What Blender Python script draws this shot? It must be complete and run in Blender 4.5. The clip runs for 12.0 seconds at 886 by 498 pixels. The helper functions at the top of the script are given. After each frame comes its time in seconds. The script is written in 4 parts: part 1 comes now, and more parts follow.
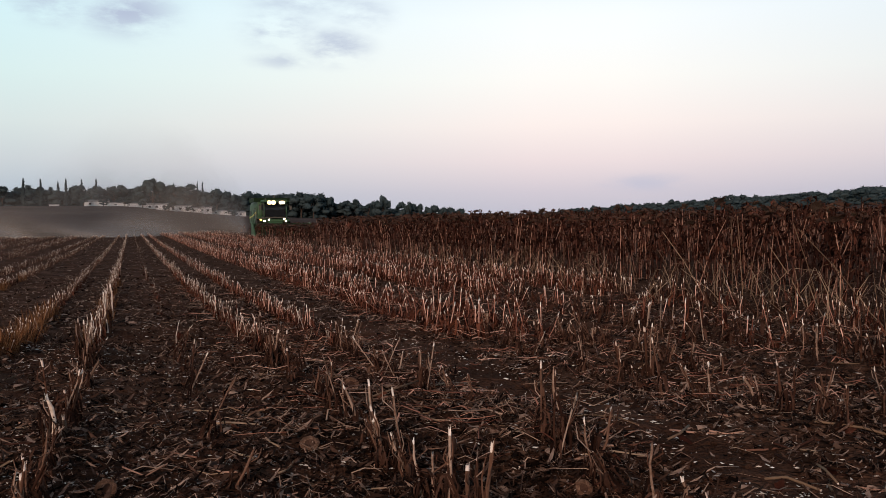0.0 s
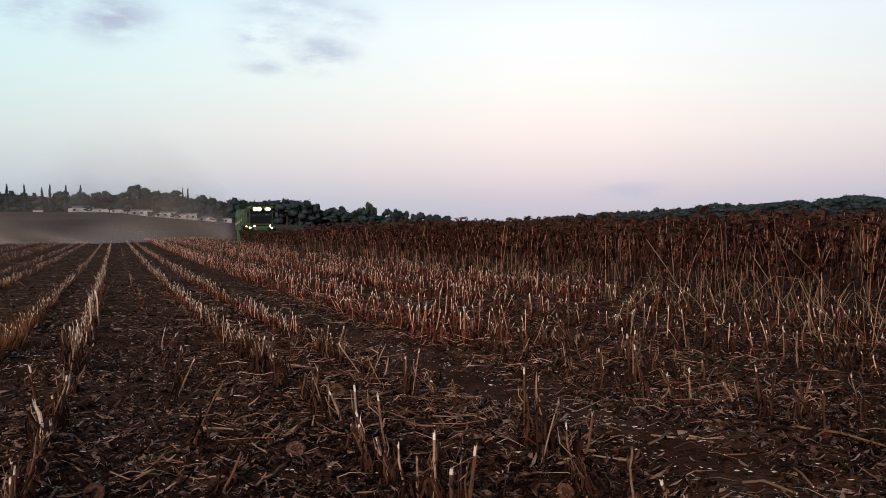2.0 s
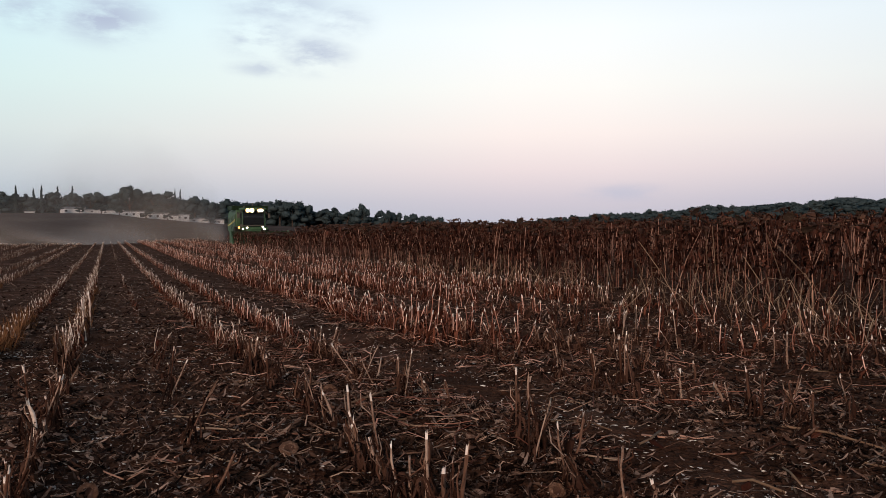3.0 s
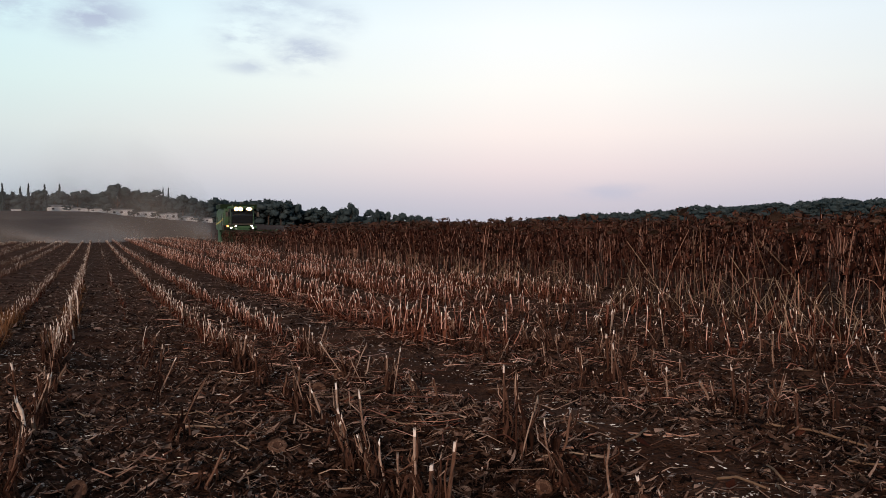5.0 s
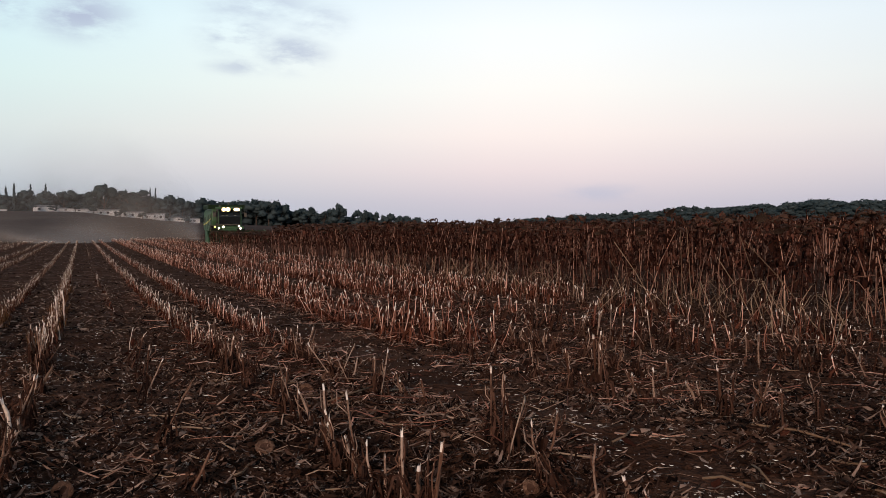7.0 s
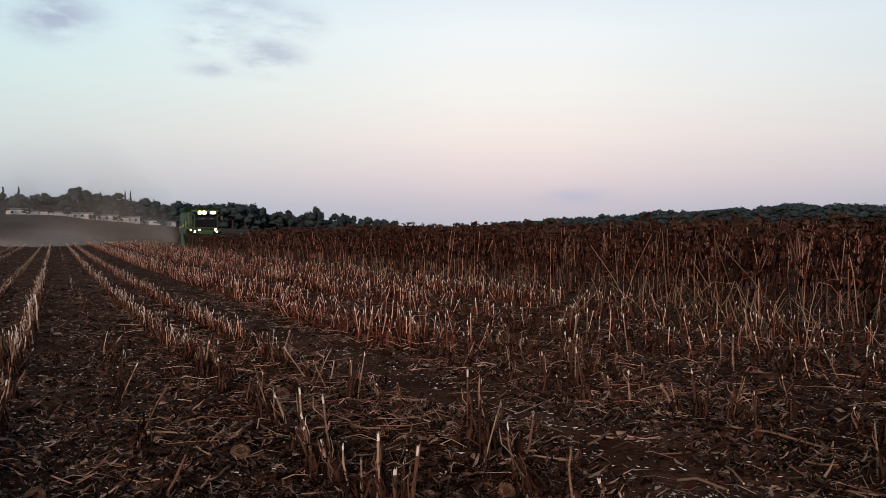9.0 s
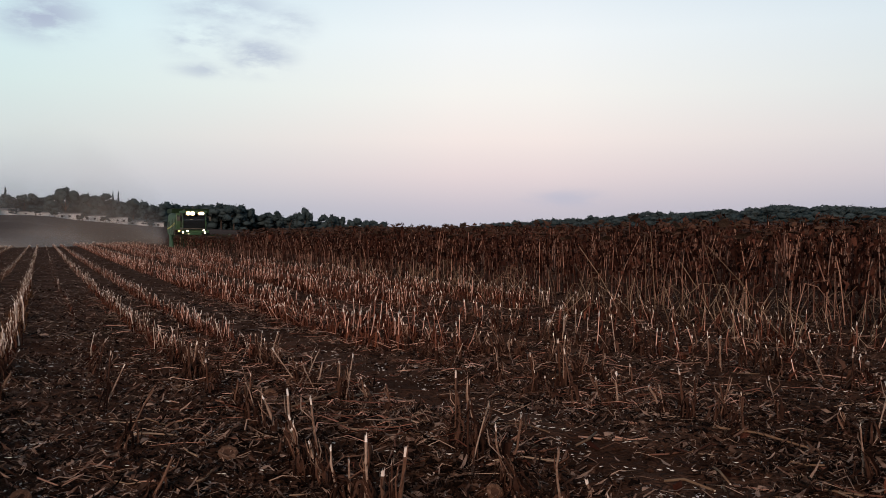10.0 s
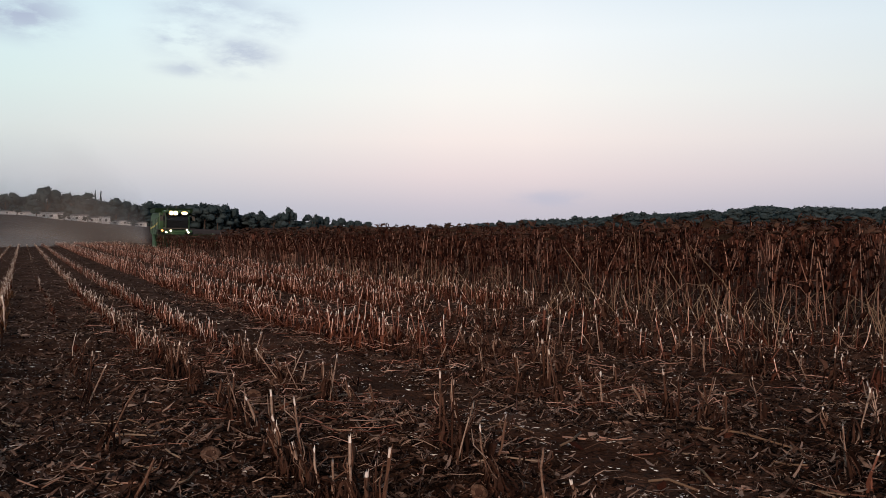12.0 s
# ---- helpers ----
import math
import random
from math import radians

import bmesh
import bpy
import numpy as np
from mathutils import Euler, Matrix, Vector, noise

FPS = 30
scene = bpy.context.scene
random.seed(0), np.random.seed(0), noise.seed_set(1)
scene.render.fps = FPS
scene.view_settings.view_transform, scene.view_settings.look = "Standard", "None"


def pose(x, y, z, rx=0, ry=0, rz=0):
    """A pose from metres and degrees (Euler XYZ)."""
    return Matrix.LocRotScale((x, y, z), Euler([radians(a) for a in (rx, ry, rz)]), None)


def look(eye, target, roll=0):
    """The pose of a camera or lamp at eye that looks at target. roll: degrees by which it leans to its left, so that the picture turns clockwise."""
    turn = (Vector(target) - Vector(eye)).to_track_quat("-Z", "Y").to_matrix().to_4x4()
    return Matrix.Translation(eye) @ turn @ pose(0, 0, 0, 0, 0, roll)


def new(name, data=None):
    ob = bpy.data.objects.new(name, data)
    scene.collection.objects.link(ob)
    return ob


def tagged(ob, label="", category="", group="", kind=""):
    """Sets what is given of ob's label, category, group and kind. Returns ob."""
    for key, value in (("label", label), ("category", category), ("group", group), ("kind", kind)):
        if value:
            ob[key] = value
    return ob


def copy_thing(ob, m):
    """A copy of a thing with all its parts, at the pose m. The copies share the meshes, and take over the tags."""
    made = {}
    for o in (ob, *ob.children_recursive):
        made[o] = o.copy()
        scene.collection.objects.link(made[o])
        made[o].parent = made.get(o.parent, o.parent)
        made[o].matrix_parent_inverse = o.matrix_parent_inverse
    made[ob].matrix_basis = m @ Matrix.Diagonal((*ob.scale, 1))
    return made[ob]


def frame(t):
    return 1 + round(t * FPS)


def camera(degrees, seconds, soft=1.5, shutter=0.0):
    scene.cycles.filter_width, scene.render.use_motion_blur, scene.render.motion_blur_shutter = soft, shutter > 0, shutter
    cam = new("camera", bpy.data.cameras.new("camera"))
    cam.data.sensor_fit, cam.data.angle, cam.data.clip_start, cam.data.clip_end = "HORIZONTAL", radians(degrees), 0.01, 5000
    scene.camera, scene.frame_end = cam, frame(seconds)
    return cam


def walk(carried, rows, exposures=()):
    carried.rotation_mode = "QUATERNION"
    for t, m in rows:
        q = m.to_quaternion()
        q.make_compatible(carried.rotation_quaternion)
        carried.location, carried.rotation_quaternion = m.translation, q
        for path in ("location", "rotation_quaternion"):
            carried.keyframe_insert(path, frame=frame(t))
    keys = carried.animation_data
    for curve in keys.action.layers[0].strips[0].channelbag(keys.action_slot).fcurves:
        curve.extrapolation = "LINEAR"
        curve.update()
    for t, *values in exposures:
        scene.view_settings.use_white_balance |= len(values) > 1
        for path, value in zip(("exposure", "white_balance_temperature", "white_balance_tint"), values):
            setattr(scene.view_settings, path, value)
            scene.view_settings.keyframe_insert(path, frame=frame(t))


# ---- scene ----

cam = camera(52.0, 12.0, soft=0.85)
ROWS = [
    (0.0, 0.037, 0.122, 1.368, -19.540, -1.941, 0.465),
    (0.5, 0.033, 0.109, 1.369, -19.754, -1.873, 0.406),
    (1.0, 0.025, 0.085, 1.373, -19.971, -1.758, 0.336),
    (1.5, 0.021, 0.069, 1.373, -20.193, -1.620, 0.318),
    (2.0, 0.018, 0.054, 1.373, -20.414, -1.499, 0.300),
    (2.5, 0.011, 0.038, 1.372, -20.642, -1.429, 0.252),
    (3.0, 0.009, 0.026, 1.371, -20.861, -1.401, 0.224),
    (5.0, 0.001, -0.001, 1.369, -21.555, -1.447, 0.043),
    (5.5, 0.000, -0.001, 1.369, -21.701, -1.455, 0.030),
    (6.0, 0.000, -0.001, 1.370, -21.833, -1.461, 0.005),
    (6.5, 0.000, -0.006, 1.371, -22.027, -1.450, -0.009),
    (7.0, 0.000, -0.012, 1.371, -22.299, -1.402, -0.018),
    (9.0, 0.002, -0.020, 1.372, -23.717, -1.188, -0.044),
    (9.5, 0.003, -0.022, 1.372, -24.061, -1.145, -0.077),
    (10.0, 0.005, -0.023, 1.372, -24.406, -1.113, -0.125),
    (10.5, 0.005, -0.020, 1.371, -24.758, -1.094, -0.167),
    (11.0, 0.007, -0.016, 1.371, -25.040, -1.092, -0.191),
    (11.5, 0.007, -0.016, 1.372, -25.263, -1.093, -0.214),
    (12.0, 0.010, -0.011, 1.371, -25.384, -1.098, -0.225),
]
EXPOSURES = [(0.0, 0.0), (7.0, 0.0), (9.0, -0.13), (10.0, -0.12), (12.0, -0.08)]
walk(cam, [(t, pose(x, y, z, 90 + pitch, roll, yaw)) for t, x, y, z, yaw, pitch, roll in ROWS], EXPOSURES)

# ---- world: dusk sky seen away from the sunset, afterglow behind the camera ----
SUN_FROM = Vector((-0.55, -0.80, 0.30)).normalized()


def make_world():
    world = bpy.data.worlds.new("dusk_sky")
    scene.world = world
    world.use_nodes = True
    nt = world.node_tree
    nodes, link = nt.nodes, nt.links.new
    nodes.clear()
    out = nodes.new("ShaderNodeOutputWorld")
    back = nodes.new("ShaderNodeBackground")
    coord = nodes.new("ShaderNodeTexCoord")
    sep = nodes.new("ShaderNodeSeparateXYZ")
    link(coord.outputs["Generated"], sep.inputs[0])
    # colour by height above the horizon
    ramp = nodes.new("ShaderNodeValToRGB")
    stops = [(0.0, (0.52, 0.52, 0.61)), (0.028, (0.62, 0.585, 0.665)), (0.062, (0.81, 0.71, 0.745)), (0.10, (0.94, 0.84, 0.83)),
             (0.15, (0.96, 0.94, 0.92)), (0.21, (0.93, 0.97, 1.0)), (0.30, (0.72, 0.84, 0.96)), (0.45, (0.24, 0.28, 0.345)), (1.0, (0.06, 0.075, 0.105))]
    els = ramp.color_ramp.elements
    while len(els) < len(stops):
        els.new(0.5)
    for e, (p, c) in zip(els, stops):
        e.position, e.color = p, (*c, 1)
    link(sep.outputs["Z"], ramp.inputs[0])
    # cooler and a little dimmer towards the north
    side = nodes.new("ShaderNodeVectorMath")
    side.operation = "DOT_PRODUCT"
    side.inputs[1].default_value = (-0.88, 0.47, 0.0)
    link(coord.outputs["Generated"], side.inputs[0])
    smap = nodes.new("ShaderNodeMapRange")
    smap.inputs["From Min"].default_value, smap.inputs["From Max"].default_value = 0.05, 0.55
    smap.inputs["To Min"].default_value, smap.inputs["To Max"].default_value = 0.0, 1.0
    link(side.outputs["Value"], smap.inputs[0])
    cool = nodes.new("ShaderNodeMix")
    cool.data_type, cool.blend_type = "RGBA", "MULTIPLY"
    cool.inputs["B"].default_value = (0.70, 0.89, 0.92, 1)
    link(smap.outputs[0], cool.inputs["Factor"])
    link(ramp.outputs[0], cool.inputs["A"])
    emap = nodes.new("ShaderNodeMapRange")
    emap.inputs["From Min"].default_value, emap.inputs["From Max"].default_value = -0.05, -0.5
    link(side.outputs["Value"], emap.inputs[0])
    east = nodes.new("ShaderNodeMix")
    east.data_type, east.blend_type = "RGBA", "MULTIPLY"
    east.inputs["B"].default_value = (0.75, 0.83, 0.88, 1)
    link(emap.outputs[0], east.inputs["Factor"])
    link(cool.outputs["Result"], east.inputs["A"])
    # thin evening clouds, each a soft wisp broken up by noise
    tex = nodes.new("ShaderNodeTexNoise")
    tex.inputs["Scale"].default_value, tex.inputs["Detail"].default_value, tex.inputs["Roughness"].default_value = 15.0, 7.0, 0.6
    stretch = nodes.new("ShaderNodeMapping")
    stretch.inputs["Scale"].default_value = (0.9, 0.9, 2.6)
    stretch.inputs["Rotation"].default_value = (0.0, radians(28), 0.0)
    link(coord.outputs["Generated"], stretch.inputs[0])
    link(stretch.outputs[0], tex.inputs[0])
    total = None
    for az, el, wide, high, amount in CLOUDS:
        a, e = radians(az), radians(el)
        centre = Vector((math.sin(a) * math.cos(e), math.cos(a) * math.cos(e), math.sin(e)))
        place = nodes.new("ShaderNodeMapping")
        place.vector_type = "TEXTURE"
        place.inputs["Location"].default_value = centre
        place.inputs["Rotation"].default_value = (0, 0, -a)
        place.inputs["Scale"].default_value = (radians(wide), 1.0, radians(high))
        link(coord.outputs["Generated"], place.inputs[0])
        length = nodes.new("ShaderNodeVectorMath")
        length.operation = "LENGTH"
        link(place.outputs[0], length.inputs[0])
        fall = nodes.new("ShaderNodeMapRange")
        fall.interpolation_type = "SMOOTHSTEP"
        fall.inputs["From Min"].default_value, fall.inputs["From Max"].default_value = 1.0, 0.0
        fall.inputs["To Min"].default_value, fall.inputs["To Max"].default_value = 0.0, amount
        link(length.outputs["Value"], fall.inputs[0])
        if total is None:
            total = fall.outputs[0]
        else:
            add = nodes.new("ShaderNodeMath")
            add.operation = "MAXIMUM"
            link(total, add.inputs[0])
            link(fall.outputs[0], add.inputs[1])
            total = add.outputs[0]
    wisp = nodes.new("ShaderNodeMapRange")
    wisp.inputs["From Min"].default_value, wisp.inputs["From Max"].default_value = 0.38, 0.60
    link(tex.outputs["Fac"], wisp.inputs[0])
    amount = nodes.new("ShaderNodeMath")
    amount.operation, amount.use_clamp = "MULTIPLY", True
    link(total, amount.inputs[0])
    link(wisp.outputs[0], amount.inputs[1])
    cloud = nodes.new("ShaderNodeMix")
    cloud.data_type = "RGBA"
    cloud.inputs["B"].default_value = (0.44, 0.50, 0.66, 1)
    link(amount.outputs[0], cloud.inputs["Factor"])
    link(east.outputs["Result"], cloud.inputs["A"])
    # the real sky's own scattering, with the sun just above the horizon behind
    sky = nodes.new("ShaderNodeTexSky")
    sky.sky_type, sky.sun_disc = "NISHITA", False
    sky.sun_elevation, sky.sun_rotation = radians(1.0), math.atan2(SUN_FROM.x, SUN_FROM.y)
    both = nodes.new("ShaderNodeMix")
    both.data_type, both.blend_type = "RGBA", "ADD"
    both.inputs["Factor"].default_value = 0.03
    link(cloud.outputs["Result"], both.inputs["A"])
    link(sky.outputs[0], both.inputs["B"])
    link(both.outputs["Result"], back.inputs["Color"])
    back.inputs["Strength"].default_value = 1.0
    link(back.outputs[0], out.inputs[0])


# azimuth, elevation, half width, half height (degrees), amount
CLOUDS = [(8.7, 11.4, 1.7, 0.7, 0.8), (-4.4, 13.0, 2.2, 0.9, 0.8), (0.6, 12.2, 4.4, 2.2, 0.95), (-3.6, 12.2, 3.4, 1.6, 0.8), (9.6, 11.6, 3.6, 1.9, 0.8), (12.8, 10.6, 3.4, 1.7, 0.95), (10.8, 13.4, 5.0, 1.8, 0.7), (14.6, 12.6, 3.0, 1.6, 0.6), (9.8, 9.7, 3.0, 0.8, 0.6), (31.8, 2.1, 4.4, 0.9, 0.5)]
make_world()
sun = new("afterglow", bpy.data.lights.new("afterglow", "SUN"))
sun.data.energy, sun.data.angle, sun.data.color = 2.55, radians(13), (1.0, 0.67, 0.50)
sun.matrix_world = look(SUN_FROM * 50, (0, 0, 0))

# ---- materials ----


def material(name, colours, rough=0.85, scale=20.0, fine=90.0, bump=0.4, spread=0.5, metal=0.0, depth=0.004, spec=0.12):
    """A procedural surface: colours blended by noise at two scales and by a random number for each piece."""
    m = bpy.data.materials.new(name)
    m.use_nodes = True
    nt = m.node_tree
    nodes, link = nt.nodes, nt.links.new
    shader = nodes["Principled BSDF"]
    coord = nodes.new("ShaderNodeTexCoord")
    big, small = nodes.new("ShaderNodeTexNoise"), nodes.new("ShaderNodeTexNoise")
    big.inputs["Scale"].default_value, small.inputs["Scale"].default_value = scale, fine
    big.inputs["Detail"].default_value = small.inputs["Detail"].default_value = 5.0
    for tex in (big, small):
        link(coord.outputs["Object"], tex.inputs["Vector"])
    info, geo = nodes.new("ShaderNodeObjectInfo"), nodes.new("ShaderNodeNewGeometry")
    add = nodes.new("ShaderNodeMath")
    link(info.outputs["Random"], add.inputs[0])
    link(geo.outputs["Random Per Island"], add.inputs[1])
    frac = nodes.new("ShaderNodeMath")
    frac.operation = "FRACT"
    link(add.outputs[0], frac.inputs[0])
    mix = nodes.new("ShaderNodeMix")
    mix.inputs["Factor"].default_value = spread
    link(big.outputs["Fac"], mix.inputs["A"])
    link(frac.outputs[0], mix.inputs["B"])
    grain = nodes.new("ShaderNodeMath")
    grain.operation, grain.inputs[1].default_value = "MULTIPLY_ADD", 0.35
    link(small.outputs["Fac"], grain.inputs[0])
    link(mix.outputs["Result"], grain.inputs[2])
    move = nodes.new("ShaderNodeMath")
    move.operation, move.inputs[1].default_value = "SUBTRACT", 0.175
    link(grain.outputs[0], move.inputs[0])
    ramp = nodes.new("ShaderNodeValToRGB")
    els = ramp.color_ramp.elements
    while len(els) < len(colours):
        els.new(0.5)
    for i, (e, c) in enumerate(zip(els, colours)):
        e.position, e.color = 0.15 + 0.7 * i / max(1, len(colours) - 1), (*c, 1)
    link(move.outputs[0], ramp.inputs[0])
    link(ramp.outputs[0], shader.inputs["Base Color"])
    shader.inputs["Roughness"].default_value, shader.inputs["Metallic"].default_value = rough, metal
    shader.inputs["Specular IOR Level"].default_value = spec
    relief = nodes.new("ShaderNodeBump")
    relief.inputs["Strength"].default_value, relief.inputs["Distance"].default_value = bump, depth
    link(small.outputs["Fac"], relief.inputs["Height"])
    link(relief.outputs[0], shader.inputs["Normal"])
    return m


def lamp_material(name, colour, strength):
    m = bpy.data.materials.new(name)
    m.use_nodes = True
    shader = m.node_tree.nodes["Principled BSDF"]
    shader.inputs["Base Color"].default_value = (*colour, 1)
    shader.inputs["Emission Color"].default_value, shader.inputs["Emission Strength"].default_value = (*colour, 1), strength
    return m


def glass_material():
    m = bpy.data.materials.new("cab_glass")
    m.use_nodes = True
    shader = m.node_tree.nodes["Principled BSDF"]
    shader.inputs["Base Color"].default_value = (0.02, 0.025, 0.03, 1)
    shader.inputs["Roughness"].default_value, shader.inputs["IOR"].default_value = 0.08, 1.5
    shader.inputs["Transmission Weight"].default_value = 0.4
    return m


SOIL = material("dry_soil", [(0.02013, 0.01005, 0.006462), (0.05857, 0.03051, 0.02064), (0.1327, 0.07898, 0.05744)], 1.0, 1.7, 30.0, 1.0, 0.0, depth=0.05, spec=0.02)
# greyer, less red soil for the field beyond the crest
FAR_SOIL = material("far_field_soil", [(0.034, 0.025, 0.023), (0.058, 0.044, 0.041), (0.092, 0.073, 0.067)], 1.0, 0.035, 0.6, 0.5, 0.0, depth=0.1, spec=0.02)
LITTER = material("leaf_litter", [(0.003661, 0.001974, 0.001525), (0.01647, 0.008975, 0.006641), (0.03935, 0.02289, 0.01723), (0.08054, 0.05026, 0.03949), (0.2471, 0.184, 0.1526)], 0.95, 8.0, 60.0, 0.5, 0.88, spec=0.06)
DEAD_LEAF = material("crumpled_dead_leaf", [(0.003661, 0.001974, 0.001436), (0.01098, 0.006103, 0.004398), (0.02288, 0.01328, 0.009691), (0.04027, 0.02423, 0.0184), (0.08694, 0.05744, 0.04487)], 0.95, 14.0, 60.0, 0.6, 0.75, spec=0.06)
CHIP = material("pale_husk_chips", [(0.40, 0.36, 0.33), (0.68, 0.65, 0.62), (0.84, 0.82, 0.80)], 0.8, 30.0, 90.0, 0.3, 0.8)
STRAW = material("stubble_skin", [(0.0624, 0.02139, 0.01349), (0.156, 0.06138, 0.04185), (0.3224, 0.16, 0.1163), (0.6864, 0.4464, 0.3627)], 0.75, 9.0, 70.0, 0.4, 0.75)
DULL_STRAW = material("dull_brown_stalk_skin", [(0.030, 0.0135, 0.009), (0.068, 0.033, 0.022), (0.135, 0.078, 0.055), (0.36, 0.27, 0.215)], 0.85, 9.0, 70.0, 0.5, 0.7, spec=0.06)
DRY_WEED = material("dry_weed_blade", [(0.045, 0.020, 0.009), (0.105, 0.050, 0.023), (0.19, 0.10, 0.05)], 0.9, 9.0, 60.0, 0.4, 0.8, spec=0.06)
# greyer stalk skin for the west rows
GREY_STRAW = material("greyer_stubble_skin", [(0.055, 0.034, 0.024), (0.13, 0.088, 0.065), (0.27, 0.205, 0.163), (0.60, 0.51, 0.44)], 0.8, 9.0, 70.0, 0.4, 0.75)
PITH = material("white_pith", [(0.34, 0.25, 0.195), (0.70, 0.62, 0.56), (0.82, 0.78, 0.74)], 0.85, 40.0, 120.0, 0.3, 0.7)
HUSK = material("dead_base_leaves", [(0.01075, 0.003672, 0.00236), (0.05084, 0.01705, 0.01067), (0.1466, 0.0577, 0.03584)], 0.9, 10.0, 60.0, 0.5, 0.7, spec=0.06)
DULL_HUSK = material("dull_dead_base_leaves", [(0.0094, 0.004324, 0.003008), (0.03196, 0.01551, 0.01081), (0.08648, 0.047, 0.03384)], 0.9, 10.0, 60.0, 0.5, 0.7, spec=0.06)
STEM = material("sunflower_stem", [(0.02248, 0.009004, 0.006119), (0.04301, 0.01793, 0.01242), (0.08016, 0.03584, 0.02535), (0.1564, 0.07868, 0.05595), (0.4106, 0.2492, 0.1862)], 0.8, 5.0, 60.0, 0.4, 0.85)
PALE_STEM = material("bare_pale_stem", [(0.080, 0.050, 0.032), (0.19, 0.128, 0.085), (0.38, 0.285, 0.205)], 0.8, 6.0, 60.0, 0.4, 0.6)
CROP_LEAF = material("withered_leaf", [(0.007821, 0.002885, 0.002011), (0.03226, 0.01242, 0.008392), (0.1017, 0.04284, 0.0306)], 0.9, 8.0, 60.0, 0.5, 0.75, spec=0.06)
HEAD = material("withered_flower_head", [(0.022, 0.012, 0.009), (0.05, 0.026, 0.018), (0.10, 0.056, 0.038)], 0.85, 25.0, 120.0, 0.7, 0.6)
SEED = material("seed_face", [(0.02, 0.014, 0.011), (0.06, 0.042, 0.032), (0.26, 0.19, 0.14)], 0.8, 60.0, 200.0, 0.8, 0.2)
FIBRE = material("straw_fibre", [(0.014, 0.007, 0.0046), (0.045, 0.022, 0.0145), (0.105, 0.058, 0.040), (0.38, 0.28, 0.22)], 0.85, 9.0, 70.0, 0.3, 0.85)
FALLEN_DISC = material("threshed_head_disc", [(0.06, 0.032, 0.021), (0.14, 0.080, 0.054), (0.30, 0.20, 0.145)], 0.85, 60.0, 220.0, 1.0, 0.15, depth=0.012)
# distance haze is mixed into both foliage colours, making them paler and bluer
HAZED_LEAVES = material("hazed_tree_foliage", [(0.02444, 0.03948, 0.04512), (0.0376, 0.05734, 0.06486), (0.0564, 0.07896, 0.08554)], 0.95, 0.1, 1.0, 0.2, 0.3, spec=0.0)
HAZED_CONIFER = material("hazed_cypress_foliage", [(0.02256, 0.03572, 0.04136), (0.03384, 0.0517, 0.05828), (0.04982, 0.06956, 0.0752)], 0.95, 0.1, 1.0, 0.2, 0.3, spec=0.0)
BARK = material("tree_bark", [(0.04, 0.032, 0.028), (0.09, 0.07, 0.06)], 0.9, 3.0, 20.0, 0.6, 0.3)
# whitewash with the blue of distance haze put into its colour
PLASTER = material("hazed_whitewash_wall", [(0.33, 0.36, 0.40), (0.50, 0.54, 0.58), (0.68, 0.72, 0.76)], 0.85, 0.6, 8.0, 0.3, 0.4)
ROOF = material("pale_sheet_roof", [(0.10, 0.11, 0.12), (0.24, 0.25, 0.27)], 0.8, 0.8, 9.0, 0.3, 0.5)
DARK = material("dark_opening", [(0.012, 0.014, 0.018), (0.03, 0.034, 0.04)], 0.4, 2.0, 10.0, 0.1, 0.3)
# darker green for the header, tank front and flaps
DARK_GREEN = material("dark_green_paint", [(0.010, 0.022, 0.011), (0.016, 0.034, 0.016), (0.03, 0.045, 0.028)], 0.7, 1.2, 30.0, 0.1, 0.2)
GREEN = material("green_machine_paint", [(0.024, 0.066, 0.030), (0.036, 0.094, 0.042), (0.055, 0.118, 0.060)], 0.5, 1.2, 30.0, 0.08, 0.2, spec=0.4)
DUSTY = material("dusty_dark_steel", [(0.03, 0.032, 0.03), (0.07, 0.068, 0.06), (0.12, 0.11, 0.095)], 0.65, 2.0, 30.0, 0.2, 0.2)
YELLOW = material("yellow_stripe_paint", [(0.45, 0.40, 0.12), (0.62, 0.55, 0.20)], 0.5, 3.0, 30.0, 0.05, 0.1)
TYRE = material("tyre_rubber", [(0.012, 0.012, 0.012), (0.035, 0.032, 0.03)], 0.9, 3.0, 30.0, 0.4, 0.1)
GLASS = glass_material()
# glowing amber surface that imitates glare round the work lights
LAMP_HALO = lamp_material("warm_lamp_halo", (1.0, 0.70, 0.26), 1.5)
WORK_LIGHT = lamp_material("work_light_glow", (1.0, 0.80, 0.46), 14.0)
WHITE_LIGHT = lamp_material("headlight_glow", (1.0, 0.88, 0.68), 7.0)
AMBER_LIGHT = lamp_material("amber_light_glow", (1.0, 0.42, 0.10), 5.0)

# ---- mesh helpers: triangle soups as arrays (vertices, faces, material numbers) ----
rng = np.random.default_rng(7)


def mesh_of(name, soup, materials, smooth=True):
    v, f, k = soup
    me = bpy.data.meshes.new(name)
    me.vertices.add(len(v))
    me.vertices.foreach_set("co", np.ascontiguousarray(v, np.float32).ravel())
    me.loops.add(3 * len(f))
    me.loops.foreach_set("vertex_index", np.ascontiguousarray(f, np.int32).ravel())
    me.polygons.add(len(f))
    me.polygons.foreach_set("loop_start", np.arange(0, 3 * len(f), 3, dtype=np.int32))
    me.polygons.foreach_set("material_index", np.ascontiguousarray(k, np.int32))
    me.polygons.foreach_set("use_smooth", np.full(len(f), smooth))
    for m in materials:
        me.materials.append(m)
    me.update(calc_edges=True)
    return me


